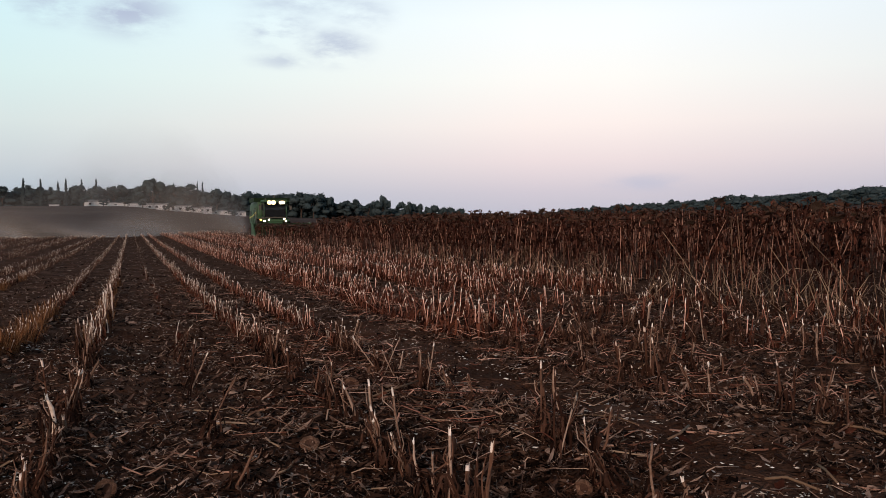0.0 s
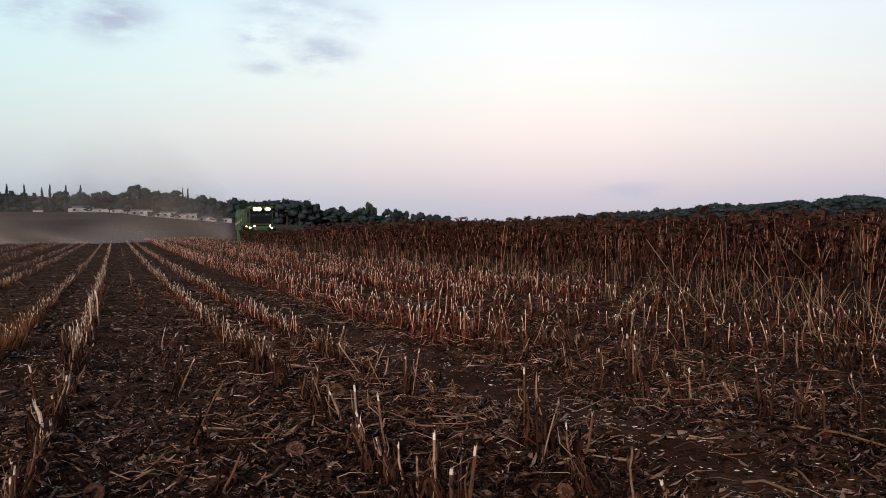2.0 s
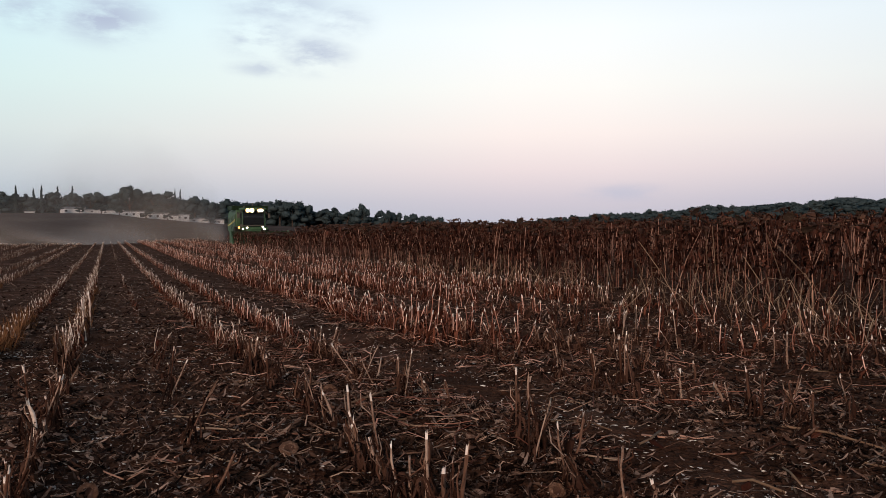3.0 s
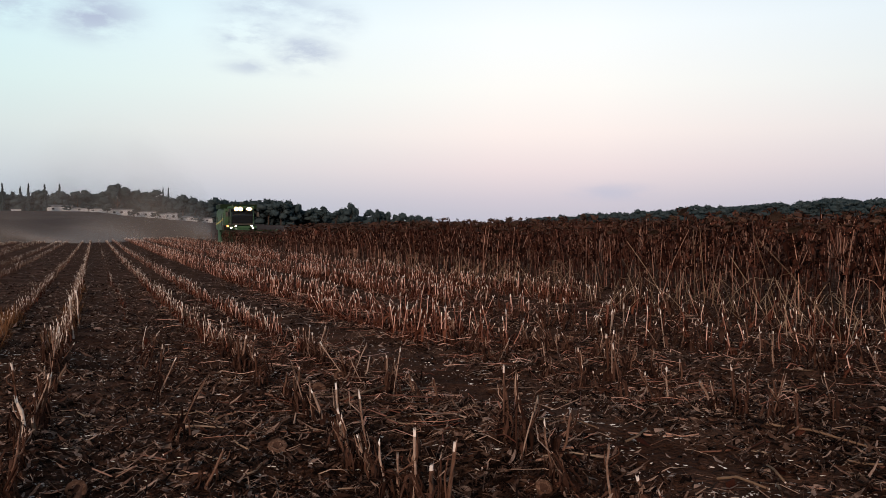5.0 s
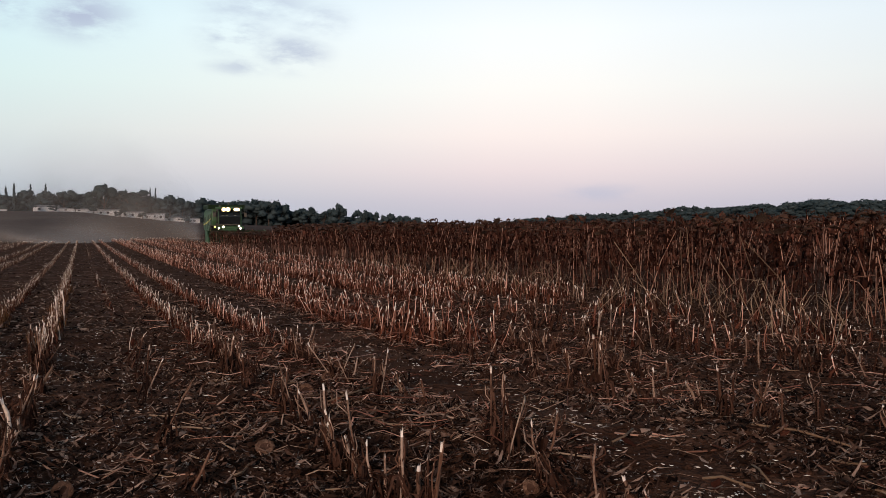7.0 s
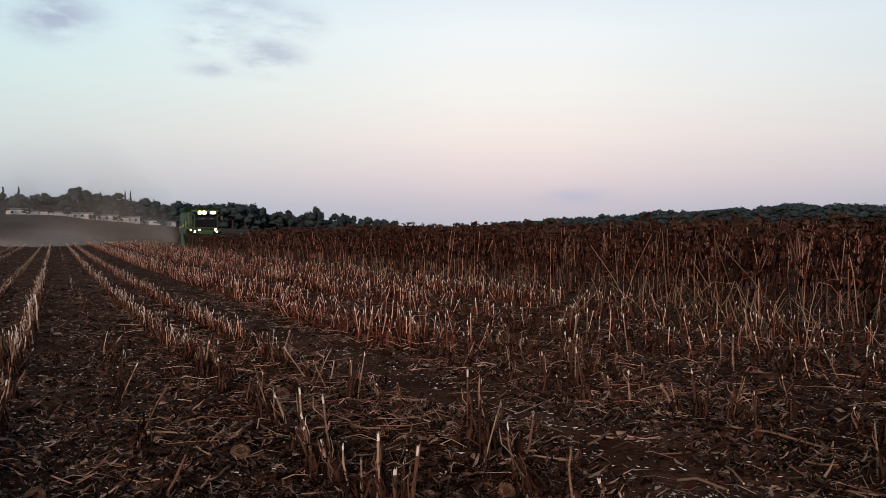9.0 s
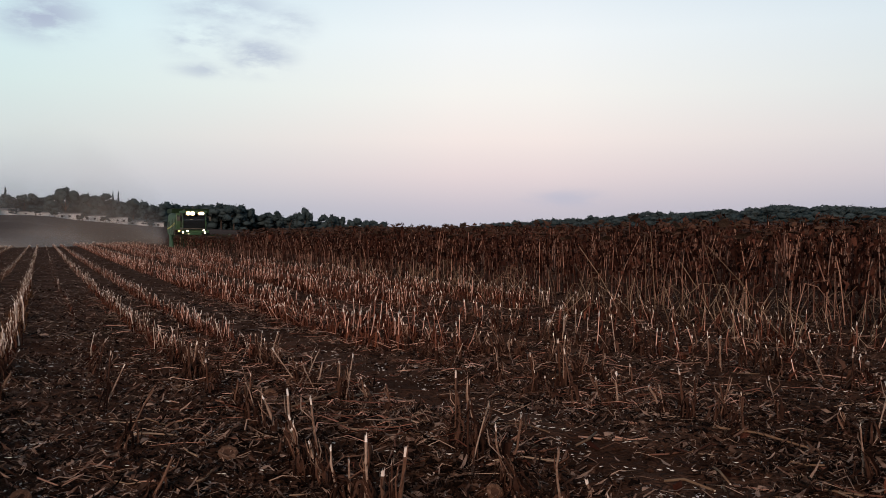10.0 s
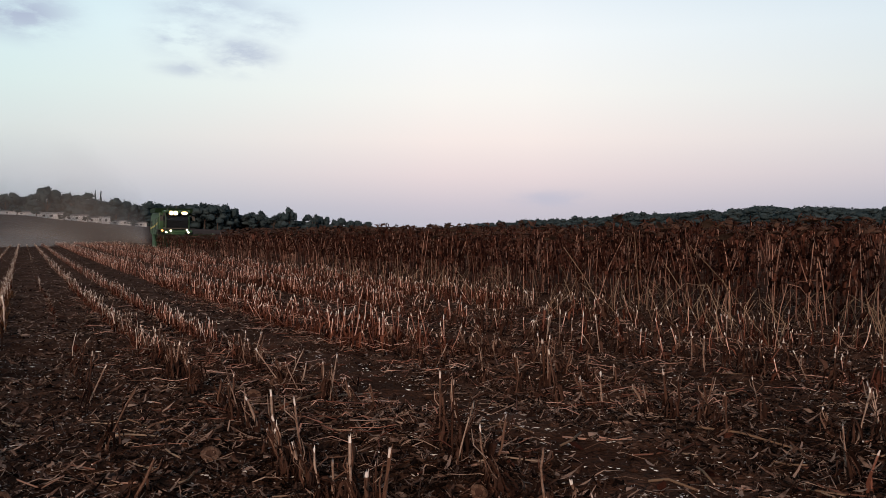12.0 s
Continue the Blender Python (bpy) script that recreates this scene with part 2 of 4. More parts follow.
def join(soups):
    v, f, k, n = [], [], [], 0
    for a, b, c in soups:
        v.append(a)
        f.append(np.asarray(b) + n)
        k.append(c)
        n += len(a)
    return np.concatenate(v), np.concatenate(f), np.concatenate(k)


def scatter(soup, where, turn, size, lean=None):
    """Copies of one soup: where (n, 3), turn about z (n), size (n) or (n, 3), lean: sideways shift for each metre of height (n, 2)."""
    v, f, k = soup
    n = len(where)
    c, s = np.cos(turn)[:, None], np.sin(turn)[:, None]
    size = np.asarray(size, float)
    size = size[:, None] * np.ones(3) if size.ndim == 1 else size
    p = v[None] * size[:, None, :]
    q = np.stack([p[..., 0] * c - p[..., 1] * s, p[..., 0] * s + p[..., 1] * c, p[..., 2]], -1)
    if lean is not None:
        q[..., :2] += q[..., 2:3] * lean[:, None, :]
    q = q + where[:, None, :]
    faces = f[None] + (np.arange(n) * len(v))[:, None, None]
    return q.reshape(-1, 3), faces.reshape(-1, 3), np.tile(k, n)


def tube(points, radii, sides=5, cap=1, skin=0):
    points = np.asarray(points, float)
    ring = np.linspace(0, 2 * np.pi, sides, endpoint=False)
    v, f, k = [], [], []
    for i, (p, r) in enumerate(zip(points, radii)):
        d = points[min(i + 1, len(points) - 1)] - points[max(i - 1, 0)]
        d = d / (np.linalg.norm(d) + 1e-9)
        a = np.cross(d, (0.0, 1.0, 0.2) if abs(d[1]) < 0.9 else (1.0, 0.0, 0.1))
        a /= np.linalg.norm(a)
        b = np.cross(d, a)
        v.append(p + r * (np.cos(ring)[:, None] * a + np.sin(ring)[:, None] * b))
    for i in range(len(points) - 1):
        for j in range(sides):
            a, b = i * sides + j, i * sides + (j + 1) % sides
            f += [(a, b, b + sides), (a, b + sides, a + sides)]
            k += [skin, skin]
    n = len(points) * sides
    v.append(points[-1:])
    last = (len(points) - 1) * sides
    for j in range(sides):
        f.append((last + j, last + (j + 1) % sides, n))
        k.append(cap)
    return np.concatenate(v), np.array(f), np.array(k)


def leaf(start, way, length, width, droop, kind=0, crumple=0.25):
    """A crumpled, drooping dead leaf: two rows of facets about a bent midrib."""
    start, way = np.asarray(start, float), np.asarray(way, float)
    side = np.cross(way, (0, 0, 1.0))
    side /= np.linalg.norm(side) + 1e-9
    v = []
    for i, (s, w) in enumerate(((0, 0.12), (0.3, 0.8), (0.65, 1.0), (1.0, 0.12))):
        p = start + way * length * s * (1 - 0.35 * s * min(droop, 1.5)) + np.array((0, 0, -droop * length * s * s))
        for e in (-1, 0, 1):
            v.append(p + side * e * width * w * 0.5 + rng.normal(0, crumple * width * (0.3 if i == 0 else 1) * 0.5, 3) - np.array((0, 0, abs(e) * width * 0.15)))
    f = []
    for i in range(3):
        for j in range(2):
            a = i * 3 + j
            f += [(a, a + 1, a + 4), (a, a + 4, a + 3)]
    return np.array(v), np.array(f), np.full(len(f), kind)


def flake(start, way, length, width, droop, kind=0):
    """A narrow dead leaf or husk strip, bent once, curling."""
    start, way = np.asarray(start, float), np.asarray(way, float)
    side = np.cross(way, (0, 0, 1.0))
    side /= np.linalg.norm(side) + 1e-9
    v = []
    for s, w in ((0, 0.5), (0.55, 1.0), (1.0, 0.25)):
        p = start + way * length * s * (1 - 0.3 * s * min(droop, 1.5)) + np.array((0, 0, -droop * length * s * s))
        twist = side + rng.normal(0, 0.5, 3)
        v += [p - twist * width * w * 0.5, p + twist * width * w * 0.5]
    return np.array(v), np.array([(0, 1, 3), (0, 3, 2), (2, 3, 5), (2, 5, 4)]), np.full(4, kind)


def rod(a, b, r, sides=6):
    return tube([a, b], [r, r], sides, 0)


def block(centre, size, bevel=0.0):
    """A box with chamfered upright and level edges."""
    bm = bmesh.new()
    bmesh.ops.create_cube(bm, size=1.0, matrix=Matrix.Translation(centre) @ Matrix.Diagonal((*size, 1)))
    if bevel:
        bmesh.ops.bevel(bm, geom=list(bm.edges), offset=bevel, segments=2, affect="EDGES", profile=0.5)
    return soup_of(bm)


def prism(outline, x0, x1, bevel=0.0):
    """An outline in (y, z) drawn out from x0 to x1."""
    bm = bmesh.new()
    vs = [bm.verts.new((x0, y, z)) for y, z in outline]
    face = bm.faces.new(vs)
    out = bmesh.ops.extrude_face_region(bm, geom=[face])
    bmesh.ops.translate(bm, vec=(x1 - x0, 0, 0), verts=[g for g in out["geom"] if isinstance(g, bmesh.types.BMVert)])
    if bevel:
        bmesh.ops.bevel(bm, geom=list(bm.edges), offset=bevel, segments=2, affect="EDGES", profile=0.5)
    bmesh.ops.recalc_face_normals(bm, faces=bm.faces)
    return soup_of(bm)


def soup_of(bm):
    bmesh.ops.triangulate(bm, faces=bm.faces)
    bm.verts.index_update()
    s = (np.array([v.co[:] for v in bm.verts]), np.array([[v.index for v in f.verts] for f in bm.faces]), np.zeros(len(bm.faces), int))
    bm.free()
    return s


def part(name, soup, materials, parent, label="", smooth=False):
    """One mesh object under a thing or a part."""
    ob = new(name, mesh_of(name, soup, materials if isinstance(materials, list) else [materials], smooth))
    ob.parent = parent
    return tagged(ob, label)


def smoothstep(a, b, x):
    t = np.clip((x - a) / (b - a), 0, 1)
    return t * t * (3 - 2 * t)


# ---- ground ----
RIDGE_AZ = (-30, -12, 0.8, 7, 13, 16, 20, 23, 26, 30, 36, 40, 45, 51, 60, 90)
RIDGE_Z = (7.2, 7.0, 6.7, 3.3, 1.2, 0.0, -3.0, -6.5, -3.2, -0.6, 2.0, 3.5, 5.7, 4.8, 4.0, 5.0)
ROW_GAP = 0.75
ROW_FIRST = -0.34
ROW_TURN = 0.0095
CROP_ROW = 14


def row_x(k, y):
    """Where the k-th sown row runs at y."""
    return ROW_FIRST + ROW_GAP * k + ROW_TURN * y


SAG_Y, SAG_Z = (10, 14, 22, 31, 45, 59, 94), (0.0, -0.02, -0.09, -0.15, -0.22, -0.26, -0.25)
SWELL_Y, SWELL_Z = (-20, 0, 4.9, 6.5, 8.1, 10.5, 13, 17, 22), (0.32, 0.30, 0.25, 0.20, 0.14, 0.075, 0.03, 0.008, 0.0)
WAVES = [(rng.uniform(-1, 1), rng.uniform(-1, 1), rng.uniform(0, 6.3)) for _ in range(8)]


def rough_soil(x, y):
    """Clods and wheel ruts of the near field."""
    z = 0.0
    for i, (a, b, p) in enumerate(WAVES):
        w = 2.2 * 1.45 ** i
        z = z + np.sin(w * (a * x + b * y) + p) * 0.024 / (1 + 0.4 * i)
    phase = (x - row_x(0, y)) / ROW_GAP
    z = z + 0.018 * np.cos(2 * np.pi * phase)
    for k in (1, 4):
        z = z - 0.035 * np.exp(-((x - row_x(k, y)) / 0.24) ** 2)
    return z


def land(x, y, clods=True):
    """Height of the ground at x, y: level field, a crest, a dip, and a rise to the tree line."""
    x, y = np.asarray(x, float), np.asarray(y, float)
    d = np.hypot(x, y)
    az = np.degrees(np.arctan2(x, np.maximum(y, 1e-3)))
    ridge = np.interp(az, RIDGE_AZ, RIDGE_Z)
    crest = 92 + 1.9 * np.clip(x, 0, 14)
    left = -1.8 * smoothstep(0, 70, y - crest) + np.interp(y, SAG_Y, SAG_Z)
    left = left + (ridge + 2.05) * smoothstep(40, 262, y - crest)
    right = 0.011 * np.clip(x - 12, 0, 120) * smoothstep(10, 60, d) - 0.0035 * np.clip(y, 0, 90)
    right = right + (ridge - right) * smoothstep(190, 390, d)
    w = smoothstep(8.5, 15, az) * (y > 0) + (y <= 0)
    z = left * (1 - w) + right * w
    # the camera stands on a low swell that runs out ahead and to the east
    z = z + np.interp(y, SWELL_Y, SWELL_Z) * (1 - 0.7 * smoothstep(0, 12, x))
    if clods:
        z = z + rough_soil(x, y) * (1 - smoothstep(9.5, 15, d))
    return z


def graded(lo, hi, step, a, b):
    near = np.arange(lo, hi + step, step)
    down, up, s = [near[0]], [near[-1]], step
    while down[-1] > a:
        s *= 1.13
        down.append(down[-1] - s)
    s = step
    while up[-1] < b:
        s *= 1.11
        up.append(up[-1] + s)
    return np.concatenate([down[:0:-1], near, up[1:]])


def build_ground():
    gx, gy = graded(-2.0, 9.0, 0.06, -2500, 2500), graded(2.9, 11.0, 0.06, -1500, 3500)
    X, Y = np.meshgrid(gx, gy)
    Z = land(X, Y)
    v = np.stack([X, Y, Z], -1).reshape(-1, 3)
    n = len(gx)
    i, j = np.meshgrid(np.arange(n - 1), np.arange(len(gy) - 1))
    a = (j * n + i).ravel()
    f = np.concatenate([np.stack([a, a + 1, a + n + 1], 1), np.stack([a, a + n + 1, a + n], 1)])
    mid = v[f].mean(1)
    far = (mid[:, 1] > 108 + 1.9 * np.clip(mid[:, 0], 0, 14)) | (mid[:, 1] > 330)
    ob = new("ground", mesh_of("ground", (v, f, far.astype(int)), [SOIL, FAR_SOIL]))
    tagged(ob, "dark brown dry field soil with clods and wheel ruts", "ground", kind="structure")


build_ground()


def at(x, y):
    return np.array((x, y, float(land(x, y))))


# ---- stubble ----
def stubble_soups(height, lean, thick=0.008, sides=5, fine=False):
    """One cut stalk with a pale torn top, and the dead leaves that sheathe its foot."""
    bend = rng.normal(0, 0.012, 2)
    base = np.array((*(-0.15 * np.array(lean)), -0.02))
    top = np.array((lean[0], lean[1], height))
    steps = (0, 0.22, 0.5, 0.75, 0.93, 1.0) if fine else (0, 0.5, 0.91, 1.0)
    pts = [base + (top - base) * t + np.array((*bend, 0)) * math.sin(math.pi * t) * (1 + rng.normal(0, 0.4)) for t in steps]
    rough = 0.16 if fine else 0.06
    stalk = tube(pts, [thick * (1.2 - 0.3 * t) * (1 + rng.normal(0, rough)) for t in steps], sides, 1)
    if not fine or rng.random() < 0.35:
        stalk[2][-3 * sides:] = 1
    stalk[0][-sides - 1:-1, 2] += rng.normal(0, 0.014, sides)
    leaves = []
    for _ in range(16 if fine else 10):
        a = rng.uniform(0, 6.3)
        foot, way = (0, 0, height * rng.uniform(0.12, 0.62)), (np.cos(a), np.sin(a), rng.uniform(-0.1, 0.6))
        if fine:
            leaves.append(leaf(foot, way, rng.uniform(0.05, 0.16), rng.uniform(0.004, 0.015), rng.uniform(0.8, 2.6), 0, 0.9))
        else:
            leaves.append(flake(foot, way, rng.uniform(0.06, 0.2), rng.uniform(0.008, 0.03), rng.uniform(0.5, 2.2)))
    splinters = []
    for _ in range(3 if fine else 0):
        d = rng.normal(0, 0.022, 2)
        s = base + (top - base) * rng.uniform(0.45, 0.8)
        e = top + (d[0], d[1], rng.uniform(-0.06, 0.03))
        splinters.append(tube([s, (s + e) / 2 + (d[0] * 0.6, d[1] * 0.6, 0), e], [0.003, 0.0035, 0.0015], 3, 0))
    return stalk, leaves, splinters


def row_density(k):
    """The row that a wheel has run along is nearly gone."""
    return 0.08 if k == 1 else 1.0


# stalks that stand out: foot x, y, height, lean x, lean y
STAND_NEAR = [(1.25, 3.5, 0.32, 0.01, 0.01), (1.27, 3.59, 0.25, 0.04, -0.01), (1.22, 3.6, 0.19, 0.0, 0.01), (1.33, 3.46, 0.17, -0.01, 0.01), (2.04, 4.02, 0.25, -0.05, 0.02), (2.14, 4.45, 0.23, -0.02, 0.02),
              (2.02, 3.21, 0.25, -0.01, 0.01), (2.14, 3.17, 0.13, -0.02, 0.01), (1.2, 4.8, 0.2, -0.06, 0.02), (1.18, 4.17, 0.2, -0.05, 0.02), (1.23, 5.99, 0.17, 0.02, 0.0), (2.13, 5.94, 0.18, -0.03, 0.02),
              (1.99, 5.1, 0.19, -0.03, 0.02)]
STAND_EAST = [(3.91, 6.28, 0.37, -0.01, 0.02), (3.94, 6.21, 0.42, -0.01, 0.02), (3.69, 5.38, 0.23, -0.03, 0.02), (3.54, 4.29, 0.26, -0.02, 0.02), (3.41, 4.77, 0.22, -0.01, 0.01), (3.73, 6.28, 0.27, -0.09, 0.04),
              (3.69, 7.64, 0.28, -0.09, 0.05), (5.57, 6.27, 0.32, 0.0, 0.01), (5.68, 6.12, 0.31, 0.0, 0.01), (5.64, 5.87, 0.35, 0.0, 0.01), (5.81, 5.82, 0.28, -0.02, 0.02), (3.47, 4.4, 0.16, -0.08, 0.03),
              (3.86, 4.27, 0.23, -0.04, 0.03)]
STAND_WEST = [(-0.29, 4.86, 0.22, -0.03, 0.02), (-0.26, 4.97, 0.11, 0.01, 0.0), (-0.25, 5.59, 0.13, -0.03, 0.01), (-0.21, 6.93, 0.18, 0.09, -0.03), (-0.28, 6.32, 0.11, 0.01, 0.0), (-0.28, 4.03, 0.1, -0.02, 0.01),
              (1.21, 9.63, 0.23, -0.01, 0.01), (1.22, 8.81, 0.23, 0.0, 0.01), (-0.85, 11.17, 0.25, -0.04, 0.03), (-0.13, 11.46, 0.48, -0.04, 0.03), (-0.09, 13.04, 0.49, -0.02, 0.03), (1.12, 7.23, 0.29, 0.0, 0.01),
              (1.17, 6.56, 0.24, -0.03, 0.02)]


def stubble_thing(x, y, height, lean, thick):
    root = new("stubble_stalk")
    root.location = at(x, y)
    stalk, leaves, splinters = stubble_soups(height, lean, thick, 7, True)
    part("stalk", stalk, [GREY_STRAW if x < 0.6 and y > 1 else DULL_STRAW, PITH], root, smooth=True)
    for s in splinters:
        part("splinter", s, DULL_STRAW, root)
    for i in range(0, 16, 4):
        part("dead_leaf", join(leaves[i:i + 4]), DULL_HUSK, root)
    return tagged(root, "cut dry sunflower stalk with pale torn top standing in soil", "stubble", "stubble stalks in rows")


def build_stubble():
    for x, y, h, lx, ly in STAND_NEAR + STAND_EAST + STAND_WEST:
        stubble_thing(x, y, h, (lx, ly), rng.uniform(0.006, 0.009))
    models = []
    for _ in range(10):
        h = rng.uniform(0.26, 0.44)
        models.append(stubble_thing(0, 0, h, tuple(rng.normal(0, 0.05, 2)), rng.uniform(0.004, 0.007)))
    used, near = [False] * 10, 0
    soups = []
    for _ in range(14):
        h = rng.uniform(0.85, 1.1)
        stalk, leaves, _ = stubble_soups(0.36 * h, rng.normal(0, 0.045, 2), 0.006, 4)
        leaves = [(v, f, k + 2) for v, f, k in leaves]
        soups.append(join([stalk] + leaves))
    for _ in range(6):
        stalk, leaves, _ = stubble_soups(0.36 * rng.uniform(0.85, 1.1), rng.normal(0, 0.045, 2), 0.007, 3)
        soups.append(join([stalk] + [(v, f, k + 2) for v, f, k in leaves[:3]]))
    places = [[] for _ in soups]
    for k in range(-16, CROP_ROW + 1):
        # every third row was left out for the wheels
        if k % 3 == 1 and k != 1:
            continue
        x = row_x(k, 0)
        y = -5.0 if -4 < x < 9 else max(3.0, -7.5 * x)
        while y < 108 + 1.9 * max(x, 0):
            gap = 0.09 if y < 30 else 0.12 + 0.001 * y
            if y < 7.6 and k < 8:
                gap = 0.26 if k == 0 else 0.30 if k in (2, 3) else 0.26
            # gaps and thick places come in stretches along a row
            if k >= 8 and y < 14:
                gap *= 1.7
            patch = 1.0 + 0.55 * math.sin(0.9 * y + 2.3 * k) * math.sin(0.37 * y + 1.1 * k * k)
            y += rng.exponential(gap * patch / row_density(k)) + 0.015
            px, py = row_x(k, y) + rng.normal(0, 0.026 if k < 5 else 0.034), y
            if k == CROP_ROW and y < 55:
                continue
            if -1 < px < 4.6 and 2.8 < py < 8.6 and near < 220:
                m, size = models[near % 10], rng.uniform(0.45, 0.9)
                where = Matrix.Translation(at(px, py)) @ Matrix.Rotation(rng.uniform(0, 6.3), 4, "Z") @ Matrix.Rotation(rng.normal(0, 0.2), 4, "X")
                if used[near % 10]:
                    ob = copy_thing(m, where)
                else:
                    ob, used[near % 10] = m, True
                    ob.matrix_basis = where
                ob.scale = (1, 1, size)
                near += 1
            else:
                places[rng.integers(14) if py < 26 else rng.integers(14, 20)].append((px, py))
    out = []
    for s, p in zip(soups, places):
        p = np.array(p)
        n = len(p)
        w = np.column_stack([p, land(p[:, 0], p[:, 1])])
        east = p[:, 0] - ROW_TURN * p[:, 1] > 2.7
        low = np.where(east, 0.92, np.where(p[:, 0] - ROW_TURN * p[:, 1] < -0.7, 0.55, 0.68)) * np.where(p[:, 1] < 8, 0.8, 1.0)
        slim = np.where(east, 1.0, 0.72)
        size = np.column_stack([slim, slim, low * rng.uniform(0.6, 1.25, n)])
        lean = rng.normal(0, 0.085, (n, 2)) * np.where(rng.random(n) < np.where(east & (p[:, 1] < 16), 0.22, 0.05), 5.0, 1)[:, None]
        v, f, m = scatter(s, w, rng.uniform(0, 6.3, n), size, lean)
        greyer = np.repeat(p[:, 0] - ROW_TURN * p[:, 1] + rng.normal(0, 0.5, n) < 1.6, len(s[1]))
        m = np.where(greyer & (m == 0), 3, m)
        away = p[:, 0] - ROW_TURN * p[:, 1]
        dull = ((away > 4.6) & (p[:, 1] < 15) & (rng.random(n) < 0.65)) | ((away < -0.7) & (rng.random(n) < 0.6))
        dull = np.repeat(dull, len(s[1]))
        m = np.where(dull & ((m == 0) | (m == 3)), 4, np.where(dull & (m == 2), 5, m))
        out.append((v, f, m))
    ob = new("stubble_rows", mesh_of("stubble_rows", join(out), [STRAW, PITH, HUSK, GREY_STRAW, DULL_STRAW, DULL_HUSK]))
    tagged(ob, "rows of cut dry sunflower stubble across the field", "stubble", kind="stuff")


build_stubble()

# ---- litter between the rows ----
def region(n, near=3.3, far=30.0, power=1.0, trodden=True):
    """Random places on the field in front, thinning with distance."""
    u = rng.random(n) ** power
    r = near * (far / near) ** u
    a = np.radians(rng.uniform(-14, 60, n))
    behind = rng.random(n) < 0.12
    r, a = np.where(behind, 0.9 + 4.6 * np.sqrt(rng.random(n)), r), np.where(behind, rng.uniform(0, 6.3, n), a)
    x, y = r * np.sin(a), r * np.cos(a)
    # the wheel ruts are trodden bare
    rut = np.exp(-((x - row_x(1, y)) / 0.26) ** 2) * 0.15 + np.exp(-((x - row_x(4, y)) / 0.30) ** 2) * 0.93 + np.exp(-((x - row_x(7.4, y)) / 0.3) ** 2) * 0.45
    x = np.where(trodden & (rng.random(n) < rut), x + rng.choice([-1.0, 1.0], n) * rng.uniform(0.45, 0.95, n), x)
    return x, y


def crumple(width):
    """A dead leaf about one long: a ragged strip that wanders, rolls and twists as it dries."""
    v, turn = [], rng.uniform(-0.9, 0.9)
    y, z = 0.0, 0.1
    for i, w in enumerate((rng.uniform(0.3, 0.8), rng.uniform(0.6, 1.2), rng.uniform(0.4, 1.1), rng.uniform(0.1, 0.6))):
        across = np.array((rng.normal(0, 0.25), math.cos(turn), math.sin(turn)))
        fold = np.array((0.0, -math.sin(turn), math.cos(turn))) * width * rng.uniform(0.1, 0.4)
        mid = np.array((i / 3 - 0.5 + rng.normal(0, 0.07), y, z))
        v += [mid - across * width * w * rng.uniform(0.3, 0.7) + fold, mid, mid + across * width * w * rng.uniform(0.3, 0.7) + fold]
        turn += rng.normal(0, 0.8)
        y, z = y + rng.normal(0, 0.14), max(0.05, z + rng.normal(0.02, 0.12))
    f = []
    for i in range(3):
        for j in range(2):
            a = i * 3 + j
            f += [(a, a + 3, a + 4), (a, a + 4, a + 1)]
    return np.array(v), np.array(f), np.zeros(len(f), int)


